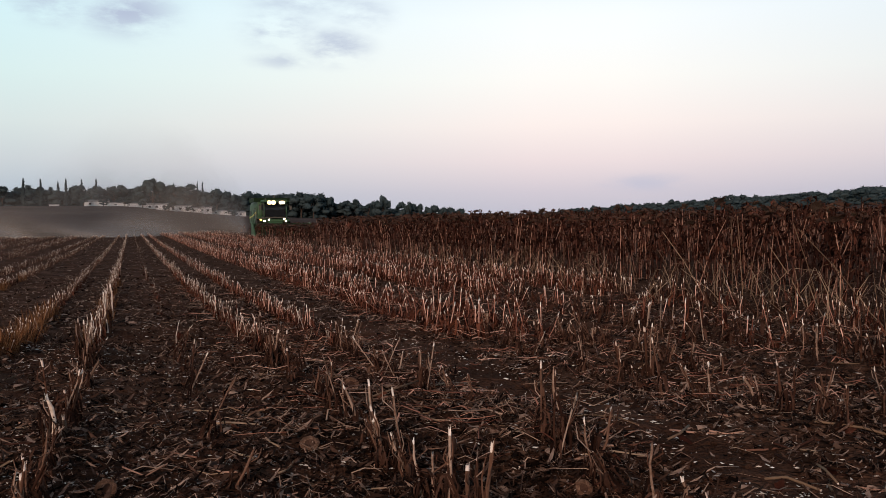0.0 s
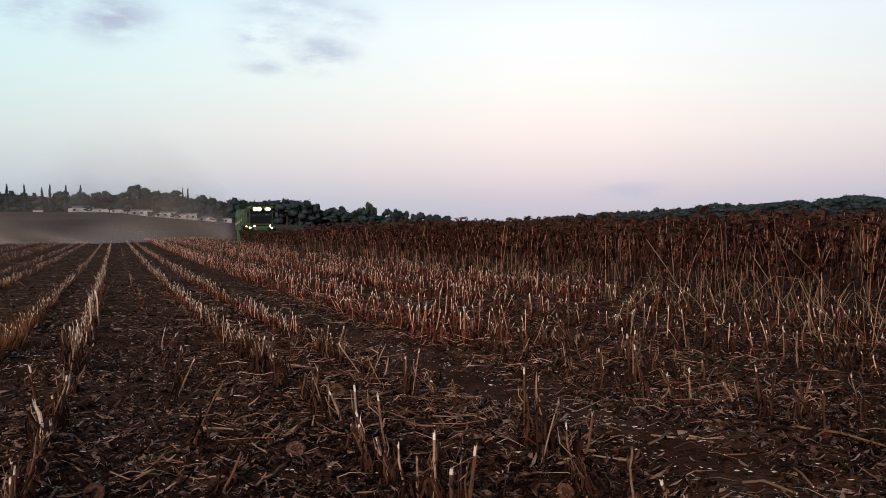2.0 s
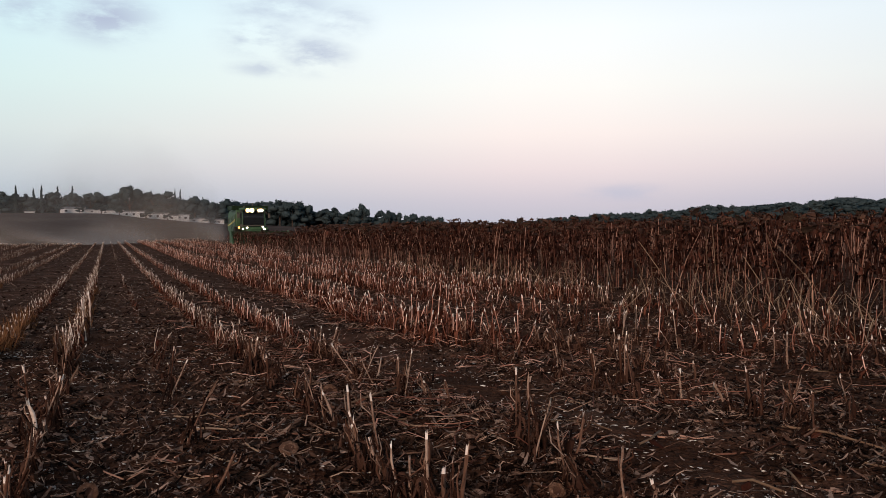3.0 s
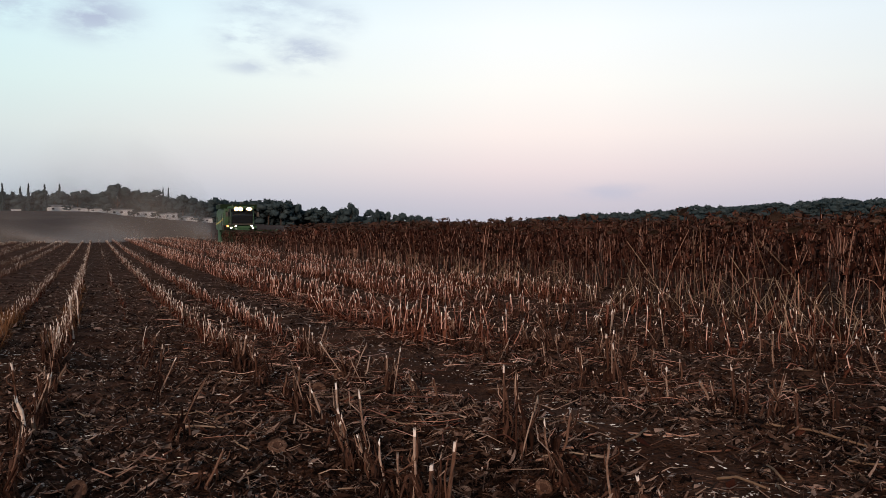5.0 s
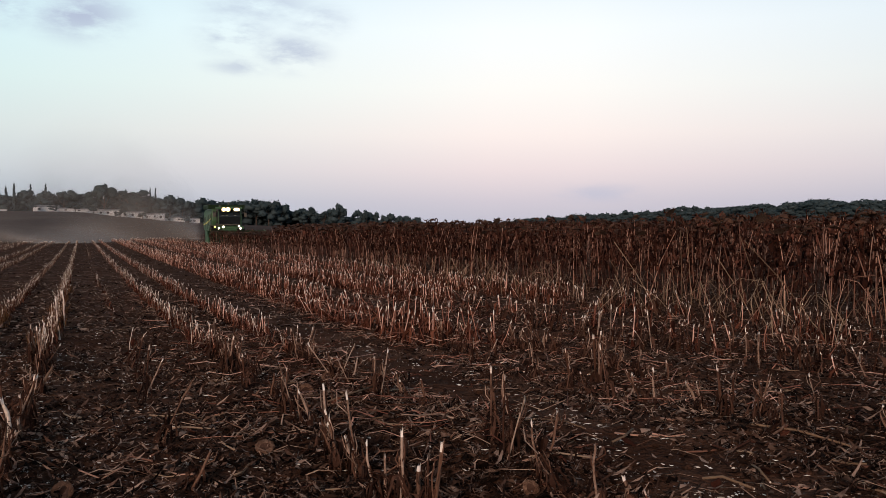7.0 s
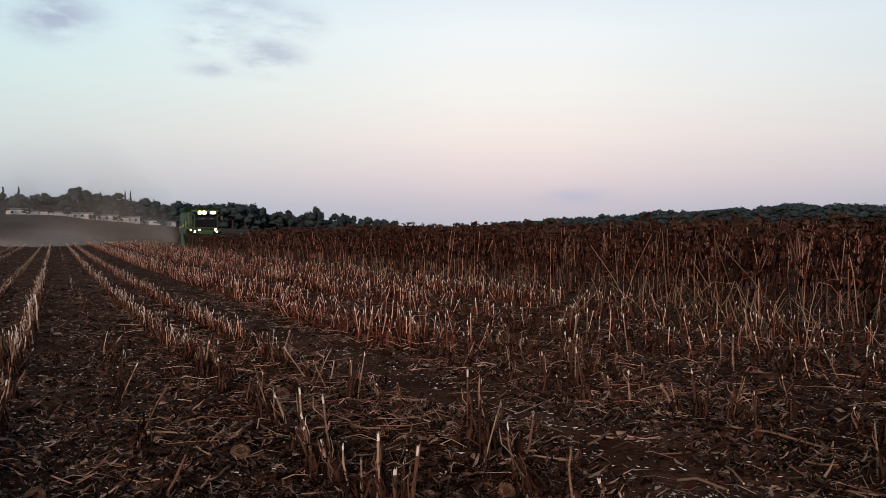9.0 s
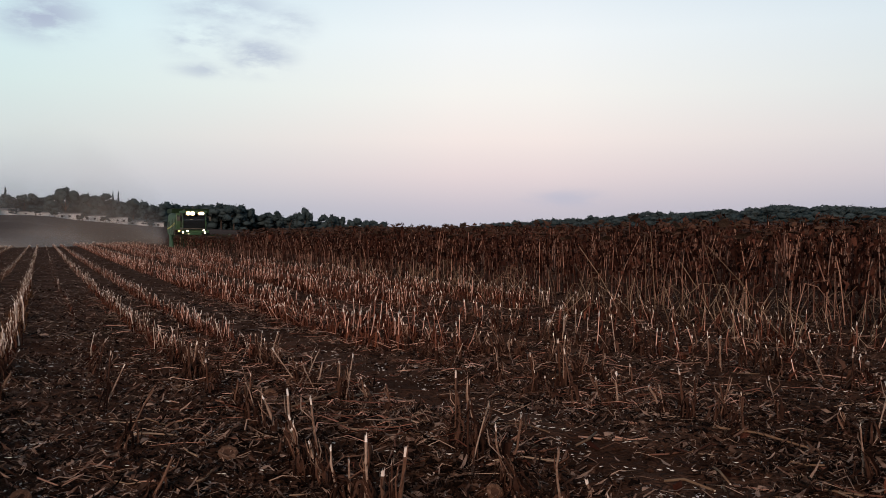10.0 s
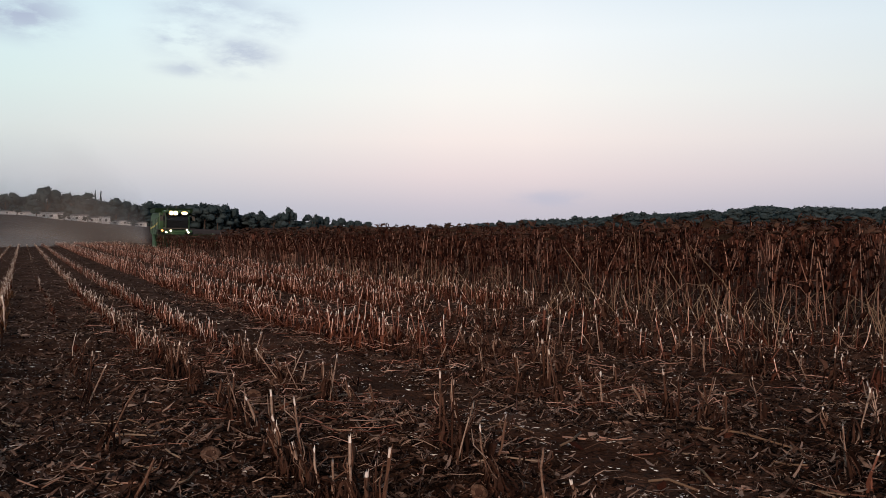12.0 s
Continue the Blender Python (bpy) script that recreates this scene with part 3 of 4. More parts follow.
def build_litter():
    out = []
    for i in range(14):
        s = flake((-0.5, 0, 0.12 + 0.1 * rng.random()), (1, 0, rng.uniform(-0.2, 0.3)), 1.0, rng.uniform(0.12, 0.42), rng.uniform(-0.45, 0.5)) if i < 11 else leaf((-0.5, 0, 0.12), (1, 0, rng.uniform(-0.1, 0.1)), 1.0, rng.uniform(0.16, 0.5), rng.uniform(-0.25, 0.25), 0, 0.55)
        n = 6800 if i < 11 else 300
        x, y = region(n, 2.8, 26)
        size = (0.018 + 0.05 * rng.random(n) ** 2) * (1 + 0.02 * np.hypot(x, y)) * (1.0 if i < 11 else 0.5)
        size = np.column_stack([size, size, size * rng.uniform(0.7, 2.2, n)])
        out.append(scatter(s, np.column_stack([x, y, land(x, y) + 0.007]), rng.uniform(0, 6.3, n), size, rng.normal(0, 0.25, (n, 2))))
        out[-1][2][:] = i > 10
    # trash and chaff further out over the whole stubble
    for i in range(6):
        s = flake((-0.5, 0, 0.2), (1, 0, 0.1), 1.0, rng.uniform(0.15, 0.4), rng.uniform(-0.3, 0.3))
        n = 4200
        y = 12 + 86 * rng.random(n) ** 1.3
        x = rng.uniform(-0.2, 1.0, n) * np.minimum(y, 30) * np.where(rng.random(n) < 0.5, 0.35, 1.0)
        x = np.minimum(x, 11)
        size = rng.uniform(0.05, 0.16, n)
        out.append(scatter(s, np.column_stack([x, y, land(x, y) + 0.01]), rng.uniform(0, 6.3, n), np.column_stack([size, size, size * 0.7])))
    # whole crumpled leaves, thickest between the second and third rows and under the tall stubble
    for i in range(16):
        s = crumple(rng.uniform(0.2, 0.5))
        n = 3300
        x, y = region(n, 2.8, 15)
        keep = rng.random(n) < 0.25 + 0.75 * np.exp(-((x - 1.5) / 0.7) ** 2) + 0.5 * smoothstep(3.1, 3.7, x)
        x, y = x[keep], y[keep]
        n = len(x)
        size = 0.024 + 0.058 * rng.random(n) ** 2
        out.append(scatter(s, np.column_stack([x, y, land(x, y) + 0.006]), rng.uniform(0, 6.3, n), np.column_stack([size, size, size * rng.uniform(0.6, 1.5, n)]), rng.normal(0, 0.3, (n, 2))))
        out[-1][2][:] = 1
    ob = new("leaf_litter", mesh_of("leaf_litter", join(out), [LITTER, DEAD_LEAF], True))
    tagged(ob, "dark crumpled dead leaves littering the soil", "litter", kind="stuff")
    out = []
    for _ in range(8):
        b = rng.normal(0, 0.06, 2)
        c = rng.normal(0, 0.09, 2)
        s = tube([(-0.5, 0, 0.1), (-0.1, b[0] + c[0], 0.35 + abs(b[1])), (0.5, b[1] + c[1], 0.2)], [0.03, 0.028, 0.016], 3, 0)
        n = 2300
        x, y = region(n, 2.8, 26)
        size = 0.025 + 0.20 * rng.random(n) ** 3
        thin = rng.uniform(0.03, 0.085, n)
        out.append(scatter(s, np.column_stack([x, y, land(x, y) + 0.01]), rng.uniform(0, 6.3, n), np.column_stack([size, np.maximum(thin, size * 0.5), thin]), rng.normal(0, 0.6, (n, 2))))
    # tangles of dropped straw along the thicker rows
    for i in range(6):
        b = rng.normal(0, 0.12, 3)
        s = tube([(-0.5, 0, 0.1), (0, b[0], 0.5 + b[2]), (0.5, b[1], 0.2)], [0.03, 0.028, 0.02], 3, 0)
        n = 640
        k = rng.choice([2, 3, 3, 5, 5, 6, 6, 8, 9, 11], n)
        y = np.where(k == 3, rng.uniform(4.0, 11, n), rng.uniform(4.5, 20, n))
        x = row_x(k, y) + rng.normal(0, 0.32, n)
        size, thin = 0.06 + 0.3 * rng.random(n) ** 2, rng.uniform(0.06, 0.11, n)
        v, f, m = scatter(s, np.column_stack([x, y, land(x, y) + 0.01]), rng.uniform(0, 6.3, n), np.column_stack([size, np.maximum(thin, 0.4 * size), thin]), rng.normal(0, 0.8, (n, 2)))
        tilt = np.repeat(rng.normal(0, 0.35, n), len(s[0]))
        v[:, 2] += np.abs(tilt * (v[:, 0] - np.repeat(x, len(s[0]))))
        out.append((v, f, np.repeat(np.where(rng.random(n) < np.where(k < 4, 0.6, 0.4), 2, 1), len(s[1]))))
    ob = new("straw_litter", mesh_of("straw_litter", join(out), [FIBRE, STRAW, DULL_STRAW]))
    tagged(ob, "scattered broken straw and stalk splinters on soil", "litter", kind="stuff")
    out = []
    for _ in range(4):
        bm = bmesh.new()
        bmesh.ops.create_icosphere(bm, subdivisions=1, radius=1)
        s = soup_of(bm)
        s = (s[0] * (1, 0.8, 0.6) + rng.normal(0, 0.16, s[0].shape), s[1], s[2])
        n = 700
        x, y = region(n, 2.8, 20, trodden=False)
        size = 0.006 + 0.03 * rng.random(n) ** 3
        out.append(scatter(s, np.column_stack([x, y, land(x, y) + size * 0.2]), rng.uniform(0, 6.3, n), size))
    ob = new("soil_clods", mesh_of("soil_clods", join(out), [SOIL], False))
    tagged(ob, "small dry brown soil clods among the litter", "clods", kind="stuff")
    out = []
    crumb = np.array([(1, 0, 0), (-1, 0, 0), (0, 1, 0), (0, -1, 0), (0, 0, 1), (0, 0, -1)], float)
    sides = np.array([(0, 2, 4), (2, 1, 4), (1, 3, 4), (3, 0, 4), (2, 0, 5), (1, 2, 5), (3, 1, 5), (0, 3, 5)])
    for _ in range(5):
        s = (crumb * (0.6, 0.42, 0.3) + rng.normal(0, 0.1, crumb.shape) + (0, 0, 0.2), sides, np.zeros(8, int))
        n = 2000
        x, y = region(n, 2.8, 22, trodden=False)
        clump = rng.random(n) < 0.6
        cx, cy = region(40, 3.4, 14, trodden=False)
        i = rng.integers(0, 40, n)
        x, y = np.where(clump, cx[i] + rng.normal(0, 0.22, n), x), np.where(clump, cy[i] + rng.normal(0, 0.22, n), y)
        size = 0.005 + 0.017 * rng.random(n) ** 2
        out.append(scatter(s, np.column_stack([x, y, land(x, y) + 0.004]), rng.uniform(0, 6.3, n), np.column_stack([size * rng.uniform(1, 3.2, n), size * rng.uniform(0.5, 0.9, n), size * 0.6])))
    ob = new("pale_chips", mesh_of("pale_chips", join(out), [CHIP], False))
    tagged(ob, "small whitish husk and pith chips on soil", "litter", kind="stuff")


build_litter()


def build_stalk_bits():
    """Short lengths of chopped stalk lying among the leaves."""
    out = []
    for _ in range(8):
        b = rng.normal(0, 0.05, 2)
        s = tube([(-0.5, 0, 0), (0, b[0], 0.02), (0.5, b[1], 0)], [0.055, 0.05, 0.042], 5, 1)
        n = 130
        x, y = region(n, 2.8, 17)
        size = 0.06 + 0.22 * rng.random(n) ** 1.6
        thin = rng.uniform(0.06, 0.13, n)
        v, f, m = scatter(s, np.column_stack([x, y, land(x, y) + 0.012]), rng.uniform(0, 6.3, n), np.column_stack([size, thin, thin]))
        tip = np.repeat(rng.normal(0, 0.22, n), len(s[0])) * (v[:, 0] - np.repeat(x, len(s[0])))
        v[:, 2] += np.abs(tip)
        out.append((v, f, np.where(m == 1, 2, np.repeat((rng.random(n) < 0.3).astype(int), len(s[1])))))
    ob = new("stalk_bits", mesh_of("stalk_bits", join(out), [STEM, PALE_STEM, PITH]))
    tagged(ob, "short chopped brown stalk pieces lying among leaves", "litter", kind="stuff")


build_stalk_bits()

# lying stalks: from x, y to x, y
LYING = [(1.83, 5.73, 2.46, 6.38), (1.63, 5.14, 2.18, 5.53), (2.52, 4.63, 2.61, 4.29), (2.6, 4.01, 2.84, 4.17), (2.03, 3.83, 2.36, 3.8), (3.36, 3.83, 3.63, 3.42),
         (6.44, 8.17, 5.59, 6.68), (0.46, 5.15, 0.72, 5.03), (2.67, 3.36, 2.73, 3.09), (2.99, 3.41, 2.78, 3.05), (1.42, 5.55, 1.88, 5.83), (4.53, 6.95, 3.9, 6.38)]
# flower heads on the ground: x, y, radius
DISCS = [(1.56, 6.4, 0.074), (1.9, 7.06, 0.067), (0.88, 4.45, 0.062), (1.41, 7.85, 0.063), (-0.04, 4.12, 0.057), (0.74, 5.37, 0.05),
         (1.84, 3.47, 0.049)]


def head_soup(r, kind=0, face=1, n=12, ragged=True, core=1):
    """A withered flower head: domed back, dished seed face, ragged bracts round the rim. Its face looks along +x."""
    a = np.linspace(0, 2 * np.pi, n, endpoint=False)
    v, f, k = [(-0.42 * r, 0, 0)], [], []
    for x, s in ((-0.30, 0.55), (0.0, 1.0), (0.10, 0.92), (0.04, 0.5)):
        wob = 1 + rng.normal(0, 0.05, n)
        v += [(x * r + rng.normal(0, 0.02 * r), s * r * w * math.cos(t), s * r * w * math.sin(t)) for t, w in zip(a, wob)]
    v.append((0.0, 0, 0))
    for j in range(n):
        h = (j + 1) % n
        f.append((0, 1 + h, 1 + j))
        k.append(kind)
        for i in range(3):
            p, q = 1 + i * n, 1 + (i + 1) * n
            f += [(p + j, p + h, q + h), (p + j, q + h, q + j)]
            k += [kind if i < 2 else face] * 2
        f.append((1 + 3 * n + j, 1 + 3 * n + h, 1 + 4 * n))
        k.append(core)
    main = (np.array(v, float), np.array(f), np.array(k))
    bracts = []
    for t in (a + rng.normal(0, 0.1, n) if ragged else ()):
        u = np.array((0, math.cos(t), math.sin(t)))
        w = np.array((0, -math.sin(t), math.cos(t)))
        tip = u * r * rng.uniform(1.25, 1.7) + np.array((rng.normal(-0.05, 0.2) * r, 0, 0))
        b = np.array([u * r * 0.9 - w * r * 0.2, u * r * 0.9 + w * r * 0.2, tip, u * r * 1.1 + np.array((0.1 * r, 0, 0))])
        bracts.append((b, np.array([(0, 1, 3), (0, 3, 2), (3, 1, 2)]), np.full(3, kind)))
    return join([main] + bracts)


def build_fallen():
    for x0, y0, x1, y1 in LYING:
        a, b = at(x0, y0) + (0, 0, 0.02), at(x1, y1) + (0, 0, rng.uniform(0.02, 0.06))
        mid = (a + b) / 2 + rng.normal(0, 0.03, 3) * (1, 1, 0.3) + (0, 0, 0.015)
        root = new("lying_stalk")
        root.location = a
        r = rng.uniform(0.0045, 0.007)
        part("stalk", tube([np.zeros(3), mid - a, b - a], [r, r, r * 0.8], 7, 1), [PALE_STEM, PITH], root, smooth=True)
        d = rng.uniform(0, 6.3)
        part("dead_leaf", leaf((mid - a) * 0.8, (math.cos(d), math.sin(d), 0.1), 0.1, 0.04, 0.4), HUSK, root)
        tagged(root, "broken brown sunflower stalk lying on littered soil", "stalk", "lying stalks")
    for x, y, r in DISCS:
        ob = new("fallen_flower_head", mesh_of("fallen_flower_head", head_soup(r * 0.8, face=0, n=18, ragged=False, core=1), [FALLEN_DISC, HEAD]))
        ob.matrix_world = Matrix.Translation(at(x, y) + (0, 0, 0.6 * r)) @ Euler((rng.uniform(0, 6), radians(-48 + rng.normal(0, 12)), radians(-110 + rng.normal(0, 15)))).to_matrix().to_4x4()
        tagged(ob, "threshed tan sunflower head disc lying on soil", "flower head", "fallen flower heads")


build_fallen()

# ---- the standing crop ----
def crop_edge(y):
    return row_x(CROP_ROW, 0) + 0.0185 * y


def plant_pieces(height, sides=5, leaves=11, rim=12):
    """Stalk, head and leaves of one withered sunflower, about its foot."""
    lean = rng.normal(0, 0.19, 2)
    a = rng.uniform(0, 6.3)
    hook = np.array((math.cos(a), math.sin(a), 0))
    top = np.array((*lean, height * 0.97))
    pts = [np.array((0, 0, -0.02)), np.array((lean[0] * 0.3, lean[1] * 0.3, height * 0.5)), top * (1, 1, 0.93), top + hook * 0.05, top + hook * 0.09 - (0, 0, 0.05)]
    stalk = tube(pts[:3], [0.0095, 0.008, 0.0065], sides, 0)
    r = rng.uniform(0.06, 0.10)
    v, f, k = head_soup(r, n=rim)
    tilt = (Matrix.Rotation(a, 3, "Z") @ Matrix.Rotation(radians(rng.uniform(45, 105)), 3, "Y"))
    head = join([(v @ np.array(tilt.transposed()) + pts[-1] + hook * 0.02, f, k), tube(pts[2:], [0.0065, 0.007, 0.009], sides, 0)])
    out = []
    for _ in range(leaves):
        z = height * (0.36 + 0.62 * rng.random() ** 0.75 if rng.random() < 0.84 else rng.uniform(0.06, 0.46))
        b = rng.uniform(0, 6.3)
        foot = np.array((lean[0] * (z / height) ** 1.5, lean[1] * (z / height) ** 1.5, z))
        way, size = (math.cos(b), math.sin(b), rng.uniform(0, 0.6)), rng.uniform(0.06, 0.15)
        if rim > 6:
            out.append(leaf(foot, way, size, rng.uniform(0.018, 0.05), rng.uniform(0.4, 1.9), 0, 0.9))
        else:
            out.append(flake(foot, way, size * 1.2, rng.uniform(0.03, 0.08), rng.uniform(0.4, 1.8)))
    return stalk, head, out


def plant_thing(height, label="withered brown sunflower plant with drooping head"):
    root = new("sunflower_plant")
    stalk, head, leaves = plant_pieces(height, 6, 19)
    part("stalk", stalk, STEM, root, smooth=True)
    part("flower_head", head, [HEAD, SEED], root)
    for s in leaves:
        part("leaf", s, CROP_LEAF, root, smooth=True)
    return tagged(root, label, "sunflower", "sunflowers of the standing crop")


# leaning or bare stalks along the crop's edge: foot x, y, height, lean x, lean y
LEANING = [(10.16, 14.33, 1.13, -0.68, 0.27), (10.06, 13.3, 1.34, -0.01, 0.05), (10.14, 13.14, 1.4, -0.07, 0.06), (9.98, 11.14, 1.27, -0.36, 0.16), (9.88, 10.03, 1.18, -0.95, 0.36), (9.82, 11.24, 0.91, -0.51, 0.2)]


def build_crop():
    for x, y, h, lx, ly in LEANING:
        root = new("leaning_sunflower_stalk")
        root.location = at(x, y)
        part("stalk", tube([(0, 0, -0.02), (lx * 0.45, ly * 0.45, h * 0.5), (lx, ly, h)], [0.0085, 0.0075, 0.006], 6, 1), [PALE_STEM, PITH], root, smooth=True)
        for z in (0.55, 0.8):
            a = rng.uniform(0, 6.3)
            part("leaf", leaf((lx * z, ly * z, h * z), (math.cos(a), math.sin(a), 0.1), 0.16, 0.06, 1.2), CROP_LEAF, root)
        tagged(root, "bare pale sunflower stalk leaning at the crop edge", "sunflower", "leaning stalks at the crop edge")
    models = [plant_thing(rng.uniform(1.42, 1.72)) for _ in range(12)]
    used, near = [False] * 12, 0
    soups = []
    for _ in range(12):
        stalk, head, leaves = plant_pieces(rng.uniform(1.42, 1.72), 4, 13, 7)
        soups.append(join([stalk, (head[0], head[1], head[2] + 1)] + [(v, f, k + 3) for v, f, k in leaves]))
    far_soups = []
    for _ in range(6):
        stalk, head, leaves = plant_pieces(rng.uniform(1.42, 1.72), 3, 10, 5)
        far_soups.append(join([stalk] + [(v, f, k + 3) for v, f, k in leaves] + [(v * (1.3, 1.3, 1), f, k + 1) for v, f, k in (leaf((0, 0, 1.6), (1, 0.2, 0), 0.2, 0.18, 0.5),)]))
    top_soups = []
    for _ in range(6):
        stalk, head, leaves = plant_pieces(rng.uniform(1.42, 1.72), 3, 26, 5)
        leaves = sorted(leaves, key=lambda s: -s[0][0, 2])[:7]
        top_soups.append(join([tube([(0, 0, 0), (0.02, 0.02, 1.5)], [0.01, 0.007], 3, 0)] + [(v, f, k + 3) for v, f, k in leaves]))
    places, far_places, top_places = [[] for _ in soups], [[] for _ in far_soups], [[] for _ in top_soups]
    for k in range(0, 188):
        x0 = ROW_GAP * k
        y = -6.0
        step = 0.23 if k < 7 else 0.35
        while y < 185:
            d = math.hypot(x0 + 10, y)
            y += rng.exponential(step * (1 + max(0, d - 45) / 45) * (1 if k < 3 else 1.3 if d < 60 else 2.3)) + 0.03
            x = crop_edge(y) + x0 + rng.normal(0, 0.07)
            if y < 0.5 * x - 4 or d > 190 or (y > 84.8 and x < 17.8):
                continue
            if k < 2 and y < 40 and near < 225:
                m = models[near % 12]
                where = Matrix.Translation(at(x, y)) @ Matrix.Rotation(rng.uniform(0, 6.3), 4, "Z") @ Matrix.Rotation(rng.normal(0, 0.09), 4, "X")
                if used[near % 12]:
                    ob = copy_thing(m, where)
                else:
                    ob, used[near % 12] = m, True
                    ob.matrix_basis = where
                ob.scale = (1, 1, rng.uniform(0.86, 1.06))
                near += 1
            elif d < 38 and k < 9:
                places[rng.integers(len(soups))].append((x, y))
            elif k < 9:
                far_places[rng.integers(len(far_soups))].append((x, y))
            else:
                top_places[rng.integers(len(top_soups))].append((x, y))
    out = []
    for s, p in zip(soups + far_soups + top_soups, places + far_places + top_places):
        p = np.array(p)
        n = len(p)
        w = np.column_stack([p, land(p[:, 0], p[:, 1])])
        short = np.where((p[:, 1] > 55) & (p[:, 0] < 0.24 * p[:, 1]), 0.76, 1.0)
        size = np.column_stack([np.ones(n), np.ones(n), short * rng.uniform(0.86, 1.08, n)])
        out.append(scatter(s, w, rng.uniform(0, 6.3, n), size, rng.normal(0, 0.08, (n, 2))))
    ob = new("sunflower_crop", mesh_of("sunflower_crop", join(out), [STEM, HEAD, SEED, CROP_LEAF], True))
    tagged(ob, "dense field of withered dark brown sunflowers", "crop", kind="stuff")


build_crop()


def build_broken():
    """Thin stalks pushed over along the crop's edge."""
    out = []
    for _ in range(5):
        s = tube([(0, 0, 0), (0.04, rng.normal(0, 0.03), 0.5), (rng.normal(0, 0.05), 0, 1.0)], [0.0075, 0.007, 0.005], 4, 1)
        n = 42
        y = 4.5 + 26 * rng.random(n) ** 1.7
        x = crop_edge(y) - 2.6 * rng.random(n) ** 1.7 + 0.1
        size = rng.uniform(0.25, 0.65, n)
        out.append(scatter(s, np.column_stack([x, y, land(x, y)]), rng.uniform(0, 6.3, n), np.column_stack([np.ones(n), np.ones(n), size]), rng.normal(0, 0.6, (n, 2))))
    # stalks snapped over, their tops hanging to the ground
    for _ in range(7):
        h, a = rng.uniform(0.35, 0.85), rng.normal(0, 0.12, 3)
        s = tube([(0, 0, 0), (0.05, a[0], h * 0.6), (0.14, a[1], h * 0.95), (0.3, a[2], h * 0.9), (0.55, a[2] * 1.5, h * rng.uniform(0.2, 0.6))], [0.0055, 0.005, 0.0045, 0.004, 0.0025], 4, 0)
        n = 26
        y = 4.5 + 28 * rng.random(n) ** 1.6
        x = crop_edge(y) - 3.0 * rng.random(n) ** 1.4 + 0.2
        v, f, m = scatter(s, np.column_stack([x, y, land(x, y)]), rng.uniform(0, 6.3, n), rng.uniform(0.5, 1.1, n))
        out.append((v, f, np.repeat(np.where(rng.random(n) < 0.5, 0, 2), len(s[1]))))
    ob = new("broken_stalks", mesh_of("broken_stalks", join(out), [PALE_STEM, PITH, STEM]))
    tagged(ob, "thin pale broken stalks leaning at the crop edge", "stalks", kind="stuff")


build_broken()


def build_weeds():
    """Tufts of fine dry blades among the west rows."""
    out = []
    for _ in range(6):
        tuft = []
        for _ in range(26):
            a = rng.uniform(0, 6.3)
            tuft.append(flake(rng.normal(0, 0.03, 3) * (1, 1, 0), (math.cos(a) * 0.35, math.sin(a) * 0.35, 1.0), rng.uniform(0.12, 0.30), rng.uniform(0.004, 0.010), rng.uniform(0.0, 0.5)))
        s = join(tuft)
        n = 26
        k = rng.choice([-1, -1, -1, -3, -4, 0], n)
        y = np.where(k == -1, rng.uniform(8.5, 15, n), rng.uniform(7, 26, n))
        x = row_x(k, y) + rng.normal(0, 0.06, n)
        out.append(scatter(s, np.column_stack([x, y, land(x, y) - 0.01]), rng.uniform(0, 6.3, n), rng.uniform(0.6, 1.2, n)))
    ob = new("dry_weeds", mesh_of("dry_weeds", join(out), [DRY_WEED], False))
    tagged(ob, "tufts of tan dry weeds along the stubble rows", "weeds", kind="stuff")


build_weeds()

# ---- trees along the far ridge ----
def crown_soup(shape, n=640):
    """Foliage clumps: many small facets over an uneven crown. shape: round, umbrella, cypress, pine."""
    v, f = [], []
    lobes = []
    if shape == "cypress":
        for i in range(12):
            z = 0.08 + 0.88 * i / 11
            lobes.append((rng.normal(0, 0.010), rng.normal(0, 0.010), z, 0.105 * min(1.0, 1.5 * (1 - z) ** 0.8) * rng.uniform(0.85, 1.1) + 0.006, 0.09))
    elif shape == "pine":
        for i in range(8):
            z = 0.25 + 0.7 * rng.random()
            w = 0.26 * (1.15 - z)
            a = rng.uniform(0, 6.3)
            lobes.append((w * math.cos(a), w * math.sin(a), z, 0.13, 0.10))
    else:
        for i in range(13):
            a, q = rng.uniform(0, 6.3), rng.random() ** 0.5
            z = (0.46 if shape == "round" else 0.64) + rng.normal(0, 0.14 if shape == "round" else 0.07) + 0.14 * (1 - q)
            q *= 0.36 if shape == "round" else 0.50
            lobes.append((q * math.cos(a), q * math.sin(a), z, rng.uniform(0.13, 0.2), rng.uniform(0.10, 0.17)))
    per = n // len(lobes)
    for x, y, z, r, h in lobes:
        for _ in range(per):
            d = rng.normal(0, 1, 3)
            d /= np.linalg.norm(d)
            p = np.array((x, y, z)) + d * (r, r, h) * rng.uniform(0.75, 1.06)
            s = (0.015 if shape == "cypress" else 0.021) * (1 if n > 600 else 1.4)
            i = len(v)
            v += list(p + rng.normal(0, s, (3, 3)))
            f.append((i, i + 1, i + 2))
        bm = bmesh.new()
        bmesh.ops.create_icosphere(bm, subdivisions=2 if n > 600 else 1, radius=1, matrix=Matrix.Translation((x, y, z)) @ Matrix.Diagonal((r * 0.78, r * 0.78, h * 0.78, 1)))
        a, b, _ = soup_of(bm)
        i = len(v)
        v += list(a + rng.normal(0, 0.02, a.shape))
        f += [tuple(t + i) for t in b]
    return np.array(v), np.array(f), np.zeros(len(f), int)


